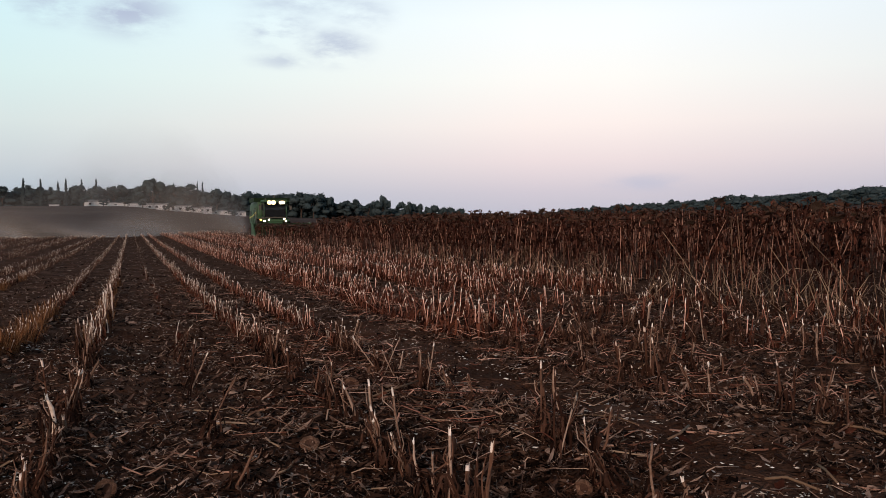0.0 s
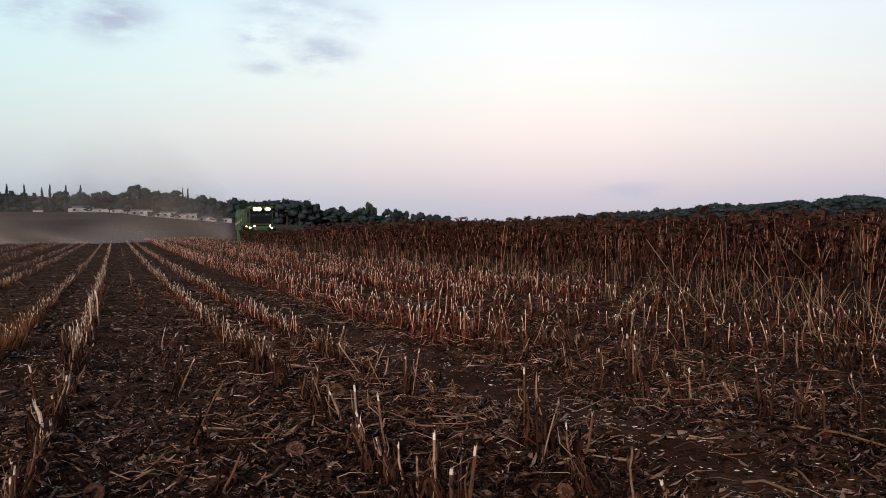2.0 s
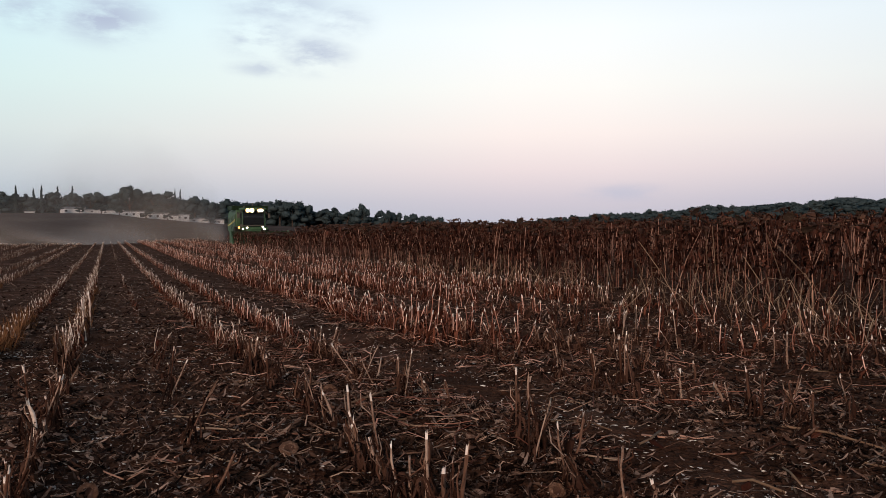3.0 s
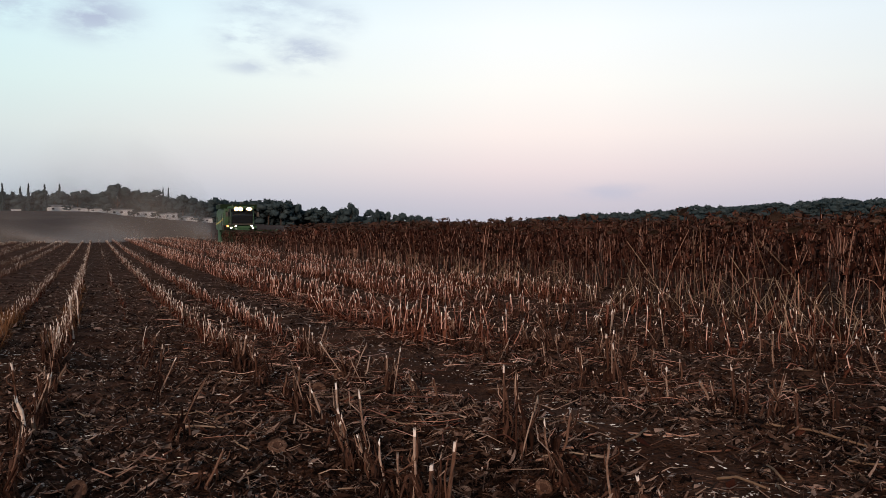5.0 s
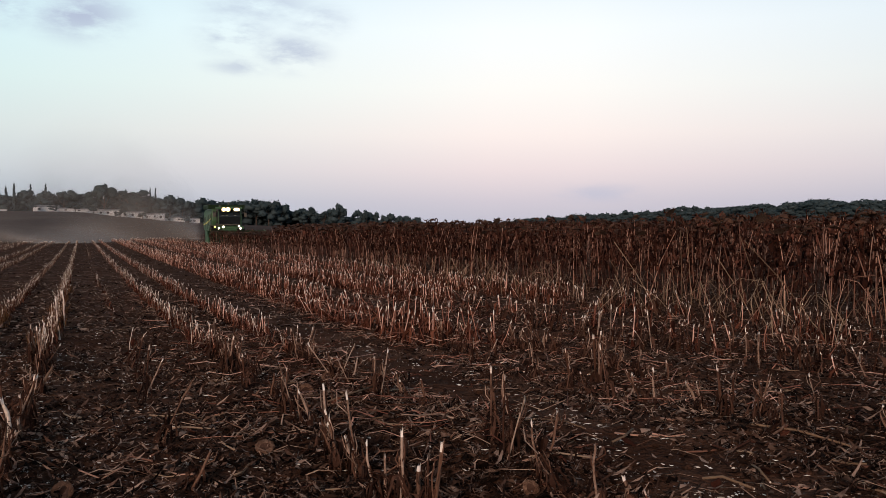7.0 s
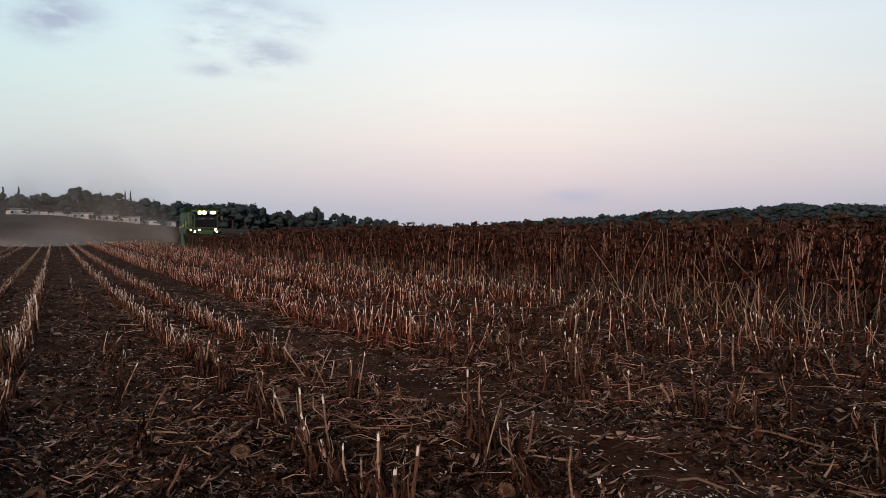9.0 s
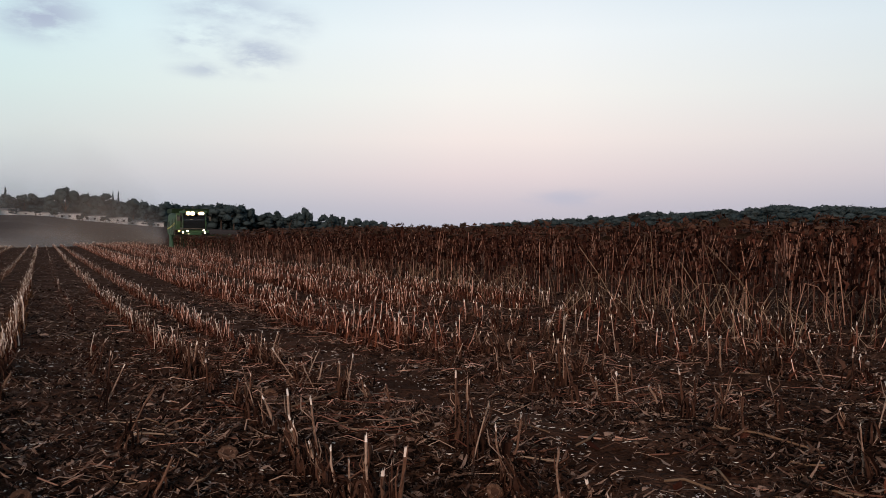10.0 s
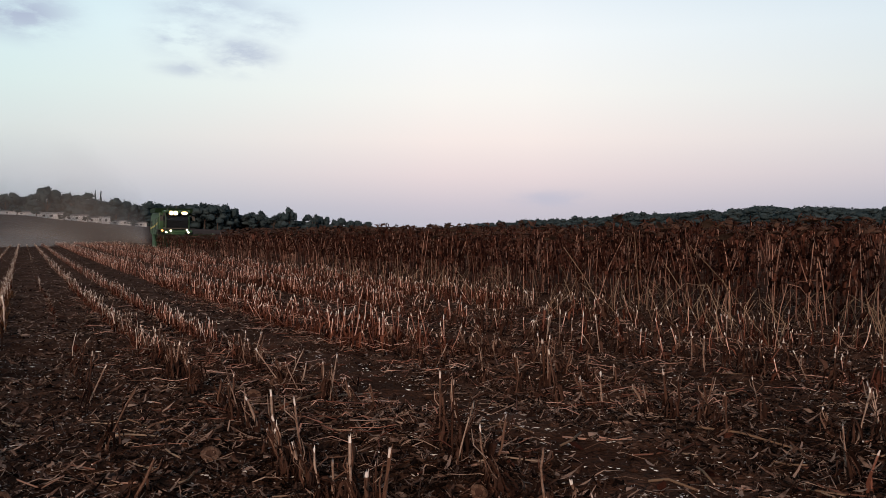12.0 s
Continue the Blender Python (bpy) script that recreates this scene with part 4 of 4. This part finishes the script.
def tree_thing(shape):
    root = new("cypress_tree" if shape == "cypress" else "pine_tree" if shape == "pine" else "broadleaf_tree")
    trunk = [tube([(0, 0, -0.12), (0.01, 0, 0.3), (0, 0.01, 0.62)], [0.03, 0.022, 0.01], 6, 0)]
    if shape != "cypress":
        for a in (0.4, 2.5, 4.6):
            trunk.append(tube([(0, 0, 0.28), (0.12 * math.cos(a), 0.12 * math.sin(a), 0.45), (0.22 * math.cos(a), 0.22 * math.sin(a), 0.6)], [0.015, 0.011, 0.005], 5, 0))
    part("trunk", join(trunk), BARK, root, smooth=True)
    part("crown", crown_soup(shape), HAZED_CONIFER if shape in ("cypress", "pine") else HAZED_LEAVES, root, smooth=True)
    words = {"cypress": "slender dark cypress tree on the ridge", "pine": "dark ragged pine tree on the ridge",
             "round": "dark round-crowned tree on the ridge", "umbrella": "wide spreading dark green tree on the ridge"}[shape]
    return tagged(root, words, "tree", "trees along the ridge")


def build_trees():
    models = {}
    for shape in ("cypress", "pine", "round", "umbrella"):
        models[shape] = [tree_thing(shape) for _ in range(3)]
    used = set()

    def plant(shape, az, dist, height, wide=1.0):
        i = int(rng.integers(3))
        m = models[shape][i]
        x, y = dist * math.sin(radians(az)), dist * math.cos(radians(az))
        where = Matrix.Translation((x, y, float(land(x, y)))) @ Matrix.Rotation(rng.uniform(0, 6.3), 4, "Z")
        if (shape, i) in used:
            ob = copy_thing(m, where)
        else:
            ob = m
            used.add((shape, i))
            ob.matrix_basis = where
        ob.scale = (height * wide, height * wide, height)

    # trees that stand out on the sky line: shape, azimuth, height, width
    for shape, az, h, w in MARKED_TREES:
        plant(shape, az, 405, h, w)
    for az in np.arange(-11, 24, 0.62):
        shape = str(rng.choice(["round", "pine", "umbrella", "cypress"], p=[0.45, 0.25, 0.2, 0.1] if az > 3 else [0.52, 0.34, 0.09, 0.05]))
        plant(shape, az + rng.normal(0, 0.2), rng.uniform(400, 425), rng.uniform(9.4, 11.4) if az < 7 else rng.uniform(8.8, 10.6) + 2.0 * math.exp(-((az - 10.5) / 3.6) ** 2), rng.uniform(0.8, 1.1))
    for az in np.arange(25.5, 56, 0.6):
        plant("round", az + rng.normal(0, 0.15), rng.uniform(400, 420), rng.uniform(6.6, 8.2) + (0.6 if az < 40 else 0.0), rng.uniform(1.0, 1.4))
    for shape in models:
        for i, m in enumerate(models[shape]):
            if (shape, i) not in used:
                plant(shape, rng.uniform(-10, 6), 410, 7.0)
    for az, h in ((-1.9, 2.4), (-0.75, 2.0), (0.25, 2.6), (1.45, 2.2), (2.75, 2.8), (3.95, 2.4), (5.3, 2.2), (6.45, 2.6), (7.6, 2.4), (8.6, 2.8)):
        plant("round", az + rng.normal(0, 0.15), 337, h * rng.uniform(0.9, 1.45), rng.uniform(1.1, 2.0))
    # the closed wood behind and below them
    out = []
    for s, down in zip((crown_soup("round", 280), crown_soup("umbrella", 280), crown_soup("round", 280)), (1.5, 2.4, 5.0)):
        n = 170
        az = np.concatenate([rng.uniform(-16, 24, 90), rng.uniform(25, 62, n - 90)])
        d = rng.uniform(408, 470, n)
        x, y = d * np.sin(np.radians(az)), d * np.cos(np.radians(az))
        h = np.where(az < 12, rng.uniform(10.2, 12.6, n), rng.uniform(9.0, 10.8, n))
        h = h + 3.2 * np.exp(-((az - 10.5) / 3.6) ** 2) + 0.8 * smoothstep(38, 44, az)
        out.append(scatter(s, np.column_stack([x, y, land(x, y) - down]), rng.uniform(0, 6.3, n), np.column_stack([h * 1.5, h * 1.5, h])))
    n = 140
    az, d = rng.uniform(31, 62, n), rng.uniform(345, 405, n)
    x, y = d * np.sin(np.radians(az)), d * np.cos(np.radians(az))
    h = rng.uniform(6.0, 7.6, n)
    out.append(scatter(crown_soup("round", 280), np.column_stack([x, y, land(x, y) - 2.2]), rng.uniform(0, 6.3, n), np.column_stack([h * 1.7, h * 1.7, h])))
    ob = new("ridge_wood", mesh_of("ridge_wood", join(out), [HAZED_LEAVES], True))
    tagged(ob, "dark dense wood along the ridge", "wood", kind="stuff")


MARKED_TREES = [("cypress", -2.95, 11.8, 0.62), ("cypress", -4.3, 11.6, 0.65), ("cypress", -1.3, 11.8, 0.65), ("cypress", -2.1, 11.4, 0.75), ("cypress", -5.2, 11.6, 0.8), ("umbrella", 1.85, 13.2, 0.9),
                ("round", 3.5, 13.0, 1.2), ("cypress", 4.45, 12.8, 0.5), ("cypress", 4.75, 12.9, 0.5), ("round", 5.6, 12.2, 1.1), ("round", 7.4, 12.0, 1.1), ("round", 12.2, 11.0, 0.7),
                ("umbrella", 15.75, 11.8, 0.55), ("pine", 17.4, 10.6, 0.6), ("round", 20.7, 10.8, 0.6), ("round", 19.6, 10.0, 0.55), ("round", 36.8, 8.8, 0.9), ("round", 28.9, 8.8, 0.9), ("round", 31.0, 8.6, 0.9)]
build_trees()


# ---- low pale houses and sheds below the ridge ----
# azimuth, distance, length, height, turn (degrees), roof rise, windows
HOUSES = [(-1.3, 345, 7.7, 1.5, -4, 0.7, 2), (-0.3, 346, 5.6, 1.0, 6, 0.4, 1), (0.8, 347, 8.0, 0.9, 2, 0.4, 2), (2.1, 345, 7.2, 1.6, -3, 0.5, 3), (3.4, 344, 7.4, 1.7, 4, 0.5, 3), (4.5, 346, 7.0, 1.5, 5, 0.5, 2),
          (4.95, 338, 2.8, 2.1, 10, 0.4, 1), (5.85, 343, 7.0, 1.2, -4, 0.4, 2), (7.0, 341, 3.8, 1.3, 0, 0.4, 1), (9.4, 345, 3.8, 2.0, 4, 0.4, 2), (-3.6, 347, 3.2, 0.5, 0, 0.2, 0)]


def house_thing(az, dist, length, height, turn, rise, windows):
    x, y = dist * math.sin(radians(az)), dist * math.cos(radians(az))
    root = new("house")
    root.matrix_world = Matrix.Translation((x, y, float(land(x, y, False)))) @ Matrix.Rotation(radians(turn - az), 4, "Z")
    deep = 6.0
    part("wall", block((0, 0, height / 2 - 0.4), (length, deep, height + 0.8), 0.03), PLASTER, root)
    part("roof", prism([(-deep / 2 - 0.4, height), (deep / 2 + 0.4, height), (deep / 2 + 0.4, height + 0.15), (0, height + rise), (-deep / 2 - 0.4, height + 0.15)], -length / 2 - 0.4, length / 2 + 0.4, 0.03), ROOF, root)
    for i in range(windows):
        wx = length * ((i + 0.5) / windows - 0.5)
        window = part("window", block((wx, -deep / 2 - 0.02, height * 0.5), (1.0, 0.08, height * 0.5), 0.02), PLASTER, root)
        part("pane", block((wx, -deep / 2 - 0.07, height * 0.5), (0.8, 0.04, height * 0.4), 0.01), DARK, window)
    if windows > 2:
        part("door", block((length * 0.36, -deep / 2 - 0.03, height * 0.4), (0.8, 0.08, height * 0.8), 0.02), DARK, root)
    tagged(root, "low whitewashed house with pale roof before trees", "house", "houses below the ridge")


for row in HOUSES:
    house_thing(*row)


# ---- the combine harvester ----
def ring_soup(y, z, x, r, width, inner, lugs=0):
    """A wheel ring about an axle along x."""
    n = 28
    prof = [(-width / 2, inner), (-width / 2, r * 0.93), (-width * 0.36, r), (width * 0.36, r), (width / 2, r * 0.93), (width / 2, inner)]
    v, f = [], []
    for i in range(n):
        t = 2 * math.pi * i / n
        v += [(x + a, y + b * math.cos(t), z + b * math.sin(t)) for a, b in prof]
    m = len(prof)
    for i in range(n):
        for j in range(m):
            a, b = i * m + j, i * m + (j + 1) % m
            c, d = ((i + 1) % n) * m + j, ((i + 1) % n) * m + (j + 1) % m
            f += [(a, b, d), (a, d, c)]
    out = [(np.array(v), np.array(f), np.zeros(len(f), int))]
    for i in range(lugs):
        t = 2 * math.pi * i / lugs
        c = np.array((x + (0.18 if i % 2 else -0.18) * width, y + r * math.cos(t), z + r * math.sin(t)))
        s = block((0, 0, 0), (width * 0.5, 0.07, 0.09), 0.01)
        q = s[0].copy()
        q[:, 1:] = np.column_stack([s[0][:, 1] * math.cos(t) - s[0][:, 2] * math.sin(t), s[0][:, 1] * math.sin(t) + s[0][:, 2] * math.cos(t)])
        out.append((q + c, s[1], s[2]))
    return join(out)


def oval(centre, wide, high, deep):
    """A domed oval lens that faces -y."""
    n = 20
    a = np.linspace(0, 2 * np.pi, n, endpoint=False)
    rings = [np.stack([wide * q * np.cos(a), np.full(n, -deep * b), high * q * np.sin(a)], -1) for q, b in ((1.0, 0.0), (0.92, 0.6), (0.55, 0.9))]
    v = np.concatenate(rings + [np.array([(0.0, -deep, 0.0), (0.0, 0.0, 0.0)])]) + np.asarray(centre)
    f = []
    for j in range(n):
        h = (j + 1) % n
        for i in (0, n):
            f += [(i + j, i + h, i + n + h), (i + j, i + n + h, i + n + j)]
        f += [(2 * n + j, 2 * n + h, 3 * n), (h, j, 3 * n + 1)]
    return v, np.array(f), np.zeros(len(f), int)


def build_harvester(x, y, turn):
    """Built facing -y, with its base at the ground under the front axle."""
    root = new("combine_harvester")
    root.matrix_world = Matrix.Translation((x, y, float(land(x, y)) + 0.0)) @ Matrix.Rotation(radians(turn), 4, "Z")
    body = part("body", prism([(0.6, 1.15), (6.3, 1.25), (6.6, 2.1), (6.2, 3.1), (5.2, 3.35), (0.5, 3.35), (0.4, 2.2)], -1.42, 1.42, 0.06), GREEN, root, "dusty green body panels")
    for side in (-1, 1):
        panel = part("side_panel", prism([(0.75, 1.35), (5.9, 1.35), (6.1, 2.0), (5.6, 2.75), (0.75, 2.95)], side * 1.43, side * 1.50, 0.02), GREEN, root)
        part("stripe", prism([(0.8, 2.25), (3.2, 1.95), (5.9, 1.75), (5.9, 1.88), (3.2, 2.12), (0.8, 2.46)], side * 1.502, side * 1.512), YELLOW, panel, "pale yellow stripe")
        for py in (1.9, 3.1, 4.4):
            part("panel_seam", block((side * 1.508, py, 2.0), (0.02, 0.03, 1.2)), DARK, panel)
        part("air_grille", block((side * 1.51, 5.2, 2.3), (0.03, 0.7, 0.5), 0.01), DUSTY, panel)
        flap = part("tank_flap", prism([(0.9, 3.35), (3.9, 3.35), (4.0, 3.76), (0.6, 3.76)], side * 1.55, side * 1.78, 0.02), DARK_GREEN, root)
        part("flap_rim", rod((side * 1.58, 0.6, 3.78), (side * 1.58, 4.0, 3.78), 0.03), DUSTY, flap)
    part("tank_front", prism([(0.72, 3.35), (0.80, 3.35), (0.62, 3.76), (0.54, 3.76)], -1.75, 1.75), DARK_GREEN, root)
    part("vent_slot", block((-1.26, 0.42, 2.85), (0.15, 0.08, 0.55), 0.01), DARK, root, "dark vent slot")
    part("engine_hood", block((0, 5.0, 3.5), (2.3, 1.7, 0.5), 0.08), GREEN, root)
    part("exhaust_pipe", tube([(0.85, 4.6, 3.5), (0.85, 4.6, 4.0), (0.85, 4.75, 4.12)], [0.06, 0.06, 0.06], 10, 0), DUSTY, root)
    auger = part("unloading_auger", tube([(1.62, 1.2, 3.25), (1.66, 3.5, 3.3), (1.66, 7.2, 3.4)], [0.17, 0.17, 0.17], 12, 0), GREEN, root, smooth=True)
    part("spout", tube([(1.66, 7.2, 3.4), (1.66, 7.5, 3.3), (1.66, 7.6, 2.95)], [0.18, 0.18, 0.16], 10, 0), TYRE, auger)
    # cab
    cab = part("cab", prism([(-1.25, 1.75), (0.45, 1.75), (0.45, 3.30), (-0.95, 3.30), (-1.38, 2.6)], -1.08, 1.08, 0.05), DUSTY, root, "dark cab frame")
    part("windscreen", prism([(-1.34, 1.90), (-1.30, 1.88), (-1.42, 2.6), (-1.03, 3.2), (-1.07, 3.24), (-1.46, 2.6)], -1.0, 1.0, 0.008), GLASS, cab, "dark tinted cab glass")
    for side in (-1, 1):
        part("side_window", block((side * 1.095, -0.35, 2.55), (0.03, 1.2, 1.2), 0.01), GLASS, cab)
        part("pillar", rod((side * 1.06, -1.28, 1.85), (side * 1.06, -1.46, 2.6), 0.035), GREEN, cab)
        part("upper_pillar", rod((side * 1.06, -1.46, 2.6), (side * 1.06, -1.05, 3.25), 0.035), GREEN, cab)
        arm = part("mirror_arm", rod((side * 1.08, -1.2, 3.1), (side * 1.45, -1.45, 2.95), 0.02), DUSTY, cab)
        part("mirror", block((side * 1.47, -1.47, 2.75), (0.22, 0.06, 0.42), 0.02), DUSTY, arm)
    roof = part("cab_roof", block((0, -0.45, 3.42), (2.3, 2.1, 0.24), 0.07), GREEN, root)
    for lx, wide, kind in ((-0.62, 0.38, WHITE_LIGHT), (-0.20, 0.44, WORK_LIGHT), (0.62, 0.60, WHITE_LIGHT)):
        lamp = part("work_light", block((lx, -1.50, 3.28), (wide + 0.03, 0.10, 0.46), 0.05), DUSTY, roof)
        # added glowing oval: the lamp's yellow glare, wider than the lens
        part("lamp_halo", oval((lx, -1.556, 3.28), wide * 0.5, 0.21 if lx < 0 else 0.16, 0.03), LAMP_HALO, lamp, "amber halo of glare round the lens")
        part("lens", oval((lx + (0.05 if lx < -0.5 else 0.0), -1.585, 3.27), wide * 0.44, 0.15 if lx < 0 else 0.12, 0.04), kind, lamp, "lit warm work light")
    part("beacon", tube([(-0.7, 0.2, 3.55), (-0.7, 0.2, 3.7), (-0.7, 0.2, 3.74)], [0.07, 0.065, 0.02], 10, 0), DUSTY, roof)
    # platform, rail and ladder beside the cab
    part("platform", block((-1.35, -0.2, 1.72), (0.85, 1.5, 0.06), 0.01), DUSTY, root)
    rail = part("handrail", join([rod((-1.74, -0.9, 1.75), (-1.74, -0.9, 2.75), 0.02), rod((-1.74, -0.9, 2.75), (-1.74, 0.5, 2.75), 0.02), rod((-1.74, 0.5, 1.75), (-1.74, 0.5, 2.75), 0.02), rod((-1.74, -0.9, 2.25), (-1.74, 0.5, 2.25), 0.018)]), DUSTY, root)
    ladder = part("ladder", join([rod((-1.72, -0.85, 0.5), (-1.72, -0.85, 1.75), 0.025), rod((-1.72, -0.35, 0.5), (-1.72, -0.35, 1.75), 0.025)]), DUSTY, root)
    for z in (0.55, 0.85, 1.15, 1.45):
        part("rung", block((-1.72, -0.6, z), (0.18, 0.5, 0.03), 0.005), DUSTY, ladder)
    for lx, z, kind, name in ((-1.36, 1.62, AMBER_LIGHT, "indicator_light"), (-1.0, 1.48, WHITE_LIGHT, "headlight"), (-0.58, 1.62, WHITE_LIGHT, "headlight"), (0.92, 1.68, WHITE_LIGHT, "headlight"), (1.06, 1.46, WHITE_LIGHT, "headlight")):
        lamp = part(name, block((lx, -0.98, z), (0.26, 0.12, 0.24), 0.03), DUSTY, root)
        part("lens", block((lx, -1.055, z), (0.16, 0.03, 0.14), 0.03), kind, lamp, "lit amber lens" if kind is AMBER_LIGHT else "lit white lens")
    part("front_beam", block((0, -0.80, 1.55), (2.9, 0.22, 0.26), 0.03), GREEN, root)
    # wheels
    for side in (-1, 1):
        wheel = part("front_wheel", ring_soup(0.3, 0.85, side * 1.32, 0.52, 0.42, 0.12), YELLOW, root)
        part("tyre", ring_soup(0.3, 0.85, side * 1.32, 0.85, 0.62, 0.5, 22), TYRE, wheel, "worn black lugged tyre")
        part("rim", ring_soup(0.3, 0.85, side * 1.32, 0.50, 0.50, 0.30), YELLOW, wheel)
        rear = part("rear_wheel", ring_soup(4.6, 0.6, side * 1.22, 0.34, 0.30, 0.08), YELLOW, root)
        part("tyre", ring_soup(4.6, 0.6, side * 1.22, 0.6, 0.42, 0.33, 18), TYRE, rear, "worn black lugged tyre")
    part("axle", rod((-1.3, 0.3, 0.85), (1.3, 0.3, 0.85), 0.16, 10), DUSTY, root)
    part("rear_axle", rod((-1.2, 4.6, 0.6), (1.2, 4.6, 0.6), 0.10, 8), DUSTY, root)
    part("feeder_house", prism([(-2.6, 0.35), (0.5, 1.1), (0.5, 1.8), (-2.6, 1.1)], -0.65, 0.65, 0.04), GREEN, root)
    # header with crop dividers
    header = part("header", prism([(-2.6, 0.25), (-2.6, 1.10), (-2.75, 1.15), (-2.9, 0.45), (-3.9, 0.28), (-3.9, 0.22)], -2.35, 3.0, 0.02), DARK_GREEN, root, "dark green header in the crop")
    for i in range(7):
        hx = -2.3 + i * 0.87
        part("divider", join([prism([(-4.9, 0.15), (-3.5, 0.18), (-2.8, 0.9), (-3.4, 0.75)], hx - 0.09, hx + 0.09, 0.03)]), DARK_GREEN, header)
    for hx in (-2.42, 3.05):
        part("end_shield", prism([(-4.6, 0.12), (-2.5, 0.15), (-2.5, 1.35), (-3.2, 1.30), (-4.2, 0.6)], hx - 0.05, hx + 0.05, 0.02), GREEN, header)
    part("reel_shaft", rod((-2.3, -3.5, 0.9), (2.95, -3.5, 0.9), 0.06, 8), DARK_GREEN, header)
    for a in (0.2, 1.25, 2.3, 3.35, 4.4, 5.45):
        ry, rz = -3.5 + 0.28 * math.cos(a), 0.9 + 0.28 * math.sin(a)
        part("reel_bar", rod((-2.3, ry, rz), (2.95, ry, rz), 0.025, 5), DARK_GREEN, header)
    part("header_rail", rod((-2.4, -2.6, 1.22), (3.0, -2.6, 1.22), 0.045, 8), DARK_GREEN, header)
    tagged(root, "dusty green combine harvester with lit lamps in crop", "harvester")


build_harvester(14.2, 90.0, 0.0)


# ---- dust that the harvester has thrown up behind it, and a haze veil before the trees ----
def dust_haze_material():
    m = bpy.data.materials.new("hanging_dust_haze")
    m.use_nodes = True
    nt = m.node_tree
    nodes, link = nt.nodes, nt.links.new
    shader = nodes["Principled BSDF"]
    shader.inputs["Base Color"].default_value = (0.265, 0.27, 0.272, 1)
    shader.inputs["Roughness"].default_value, shader.inputs["Specular IOR Level"].default_value = 1.0, 0.0
    coord, tex, sep = nodes.new("ShaderNodeTexCoord"), nodes.new("ShaderNodeTexNoise"), nodes.new("ShaderNodeSeparateXYZ")
    tex.inputs["Scale"].default_value, tex.inputs["Detail"].default_value = 0.12, 4.0
    link(coord.outputs["Object"], tex.inputs["Vector"])
    link(coord.outputs["UV"], sep.inputs[0])
    value = tex.outputs["Fac"]
    for axis, lo, hi, to in (("X", 0.0, 0.35, 1.0), ("X", 1.0, 0.97, 1.0), ("Y", 1.0, 0.0, 0.60)):
        fade = nodes.new("ShaderNodeMapRange")
        fade.interpolation_type = "SMOOTHSTEP"
        fade.inputs["From Min"].default_value, fade.inputs["From Max"].default_value, fade.inputs["To Max"].default_value = lo, hi, to
        link(sep.outputs[axis], fade.inputs[0])
        times = nodes.new("ShaderNodeMath")
        times.operation = "MULTIPLY"
        link(value, times.inputs[0])
        link(fade.outputs[0], times.inputs[1])
        value = times.outputs[0]
    link(value, shader.inputs["Alpha"])
    return m


def build_dust_haze():
    """Three billowing veils along the harvested strip; the tallest also hazes the trees."""
    soups, uvs = [], []
    # the third veil is tall so that it stands in for haze over the trees
    for y0, left, high in ((99.0, -26.0, 5.0), (118.0, -34.0, 7.0), (150.0, -60.0, 22.0)):
        nx, nz = 60, 12
        u, w = np.meshgrid(np.linspace(0, 1, nx), np.linspace(0, 1, nz))
        right = 0.135 * y0
        x = left + (right - left) * u
        y = y0 + 3.0 * np.sin(u * 9 + y0) + 2.0 * np.sin(w * 4 + u * 17)
        z = land(x, y, False) - 0.3 + w * high * (0.7 + 0.3 * np.sin(u * 11 + y0))
        v = np.stack([x, y, z], -1).reshape(-1, 3)
        i, j = np.meshgrid(np.arange(nx - 1), np.arange(nz - 1))
        a = (j * nx + i).ravel()
        f = np.concatenate([np.stack([a, a + 1, a + nx + 1], 1), np.stack([a, a + nx + 1, a + nx], 1)])
        soups.append((v, f, np.zeros(len(f), int)))
        uvs.append(np.column_stack([u.ravel(), w.ravel()]))
    soup, uv = join(soups), np.concatenate(uvs)
    me = mesh_of("dust_haze_cloud", soup, [dust_haze_material()])
    layer = me.uv_layers.new(name="veil")
    layer.data.foreach_set("uv", uv[soup[1].ravel()].astype(np.float32).ravel())
    ob = new("dust_haze_cloud", me)
    ob.visible_shadow = False
    tagged(ob, "thin greyish veils of harvester dust and distance haze", "dust", kind="stuff")


build_dust_haze()
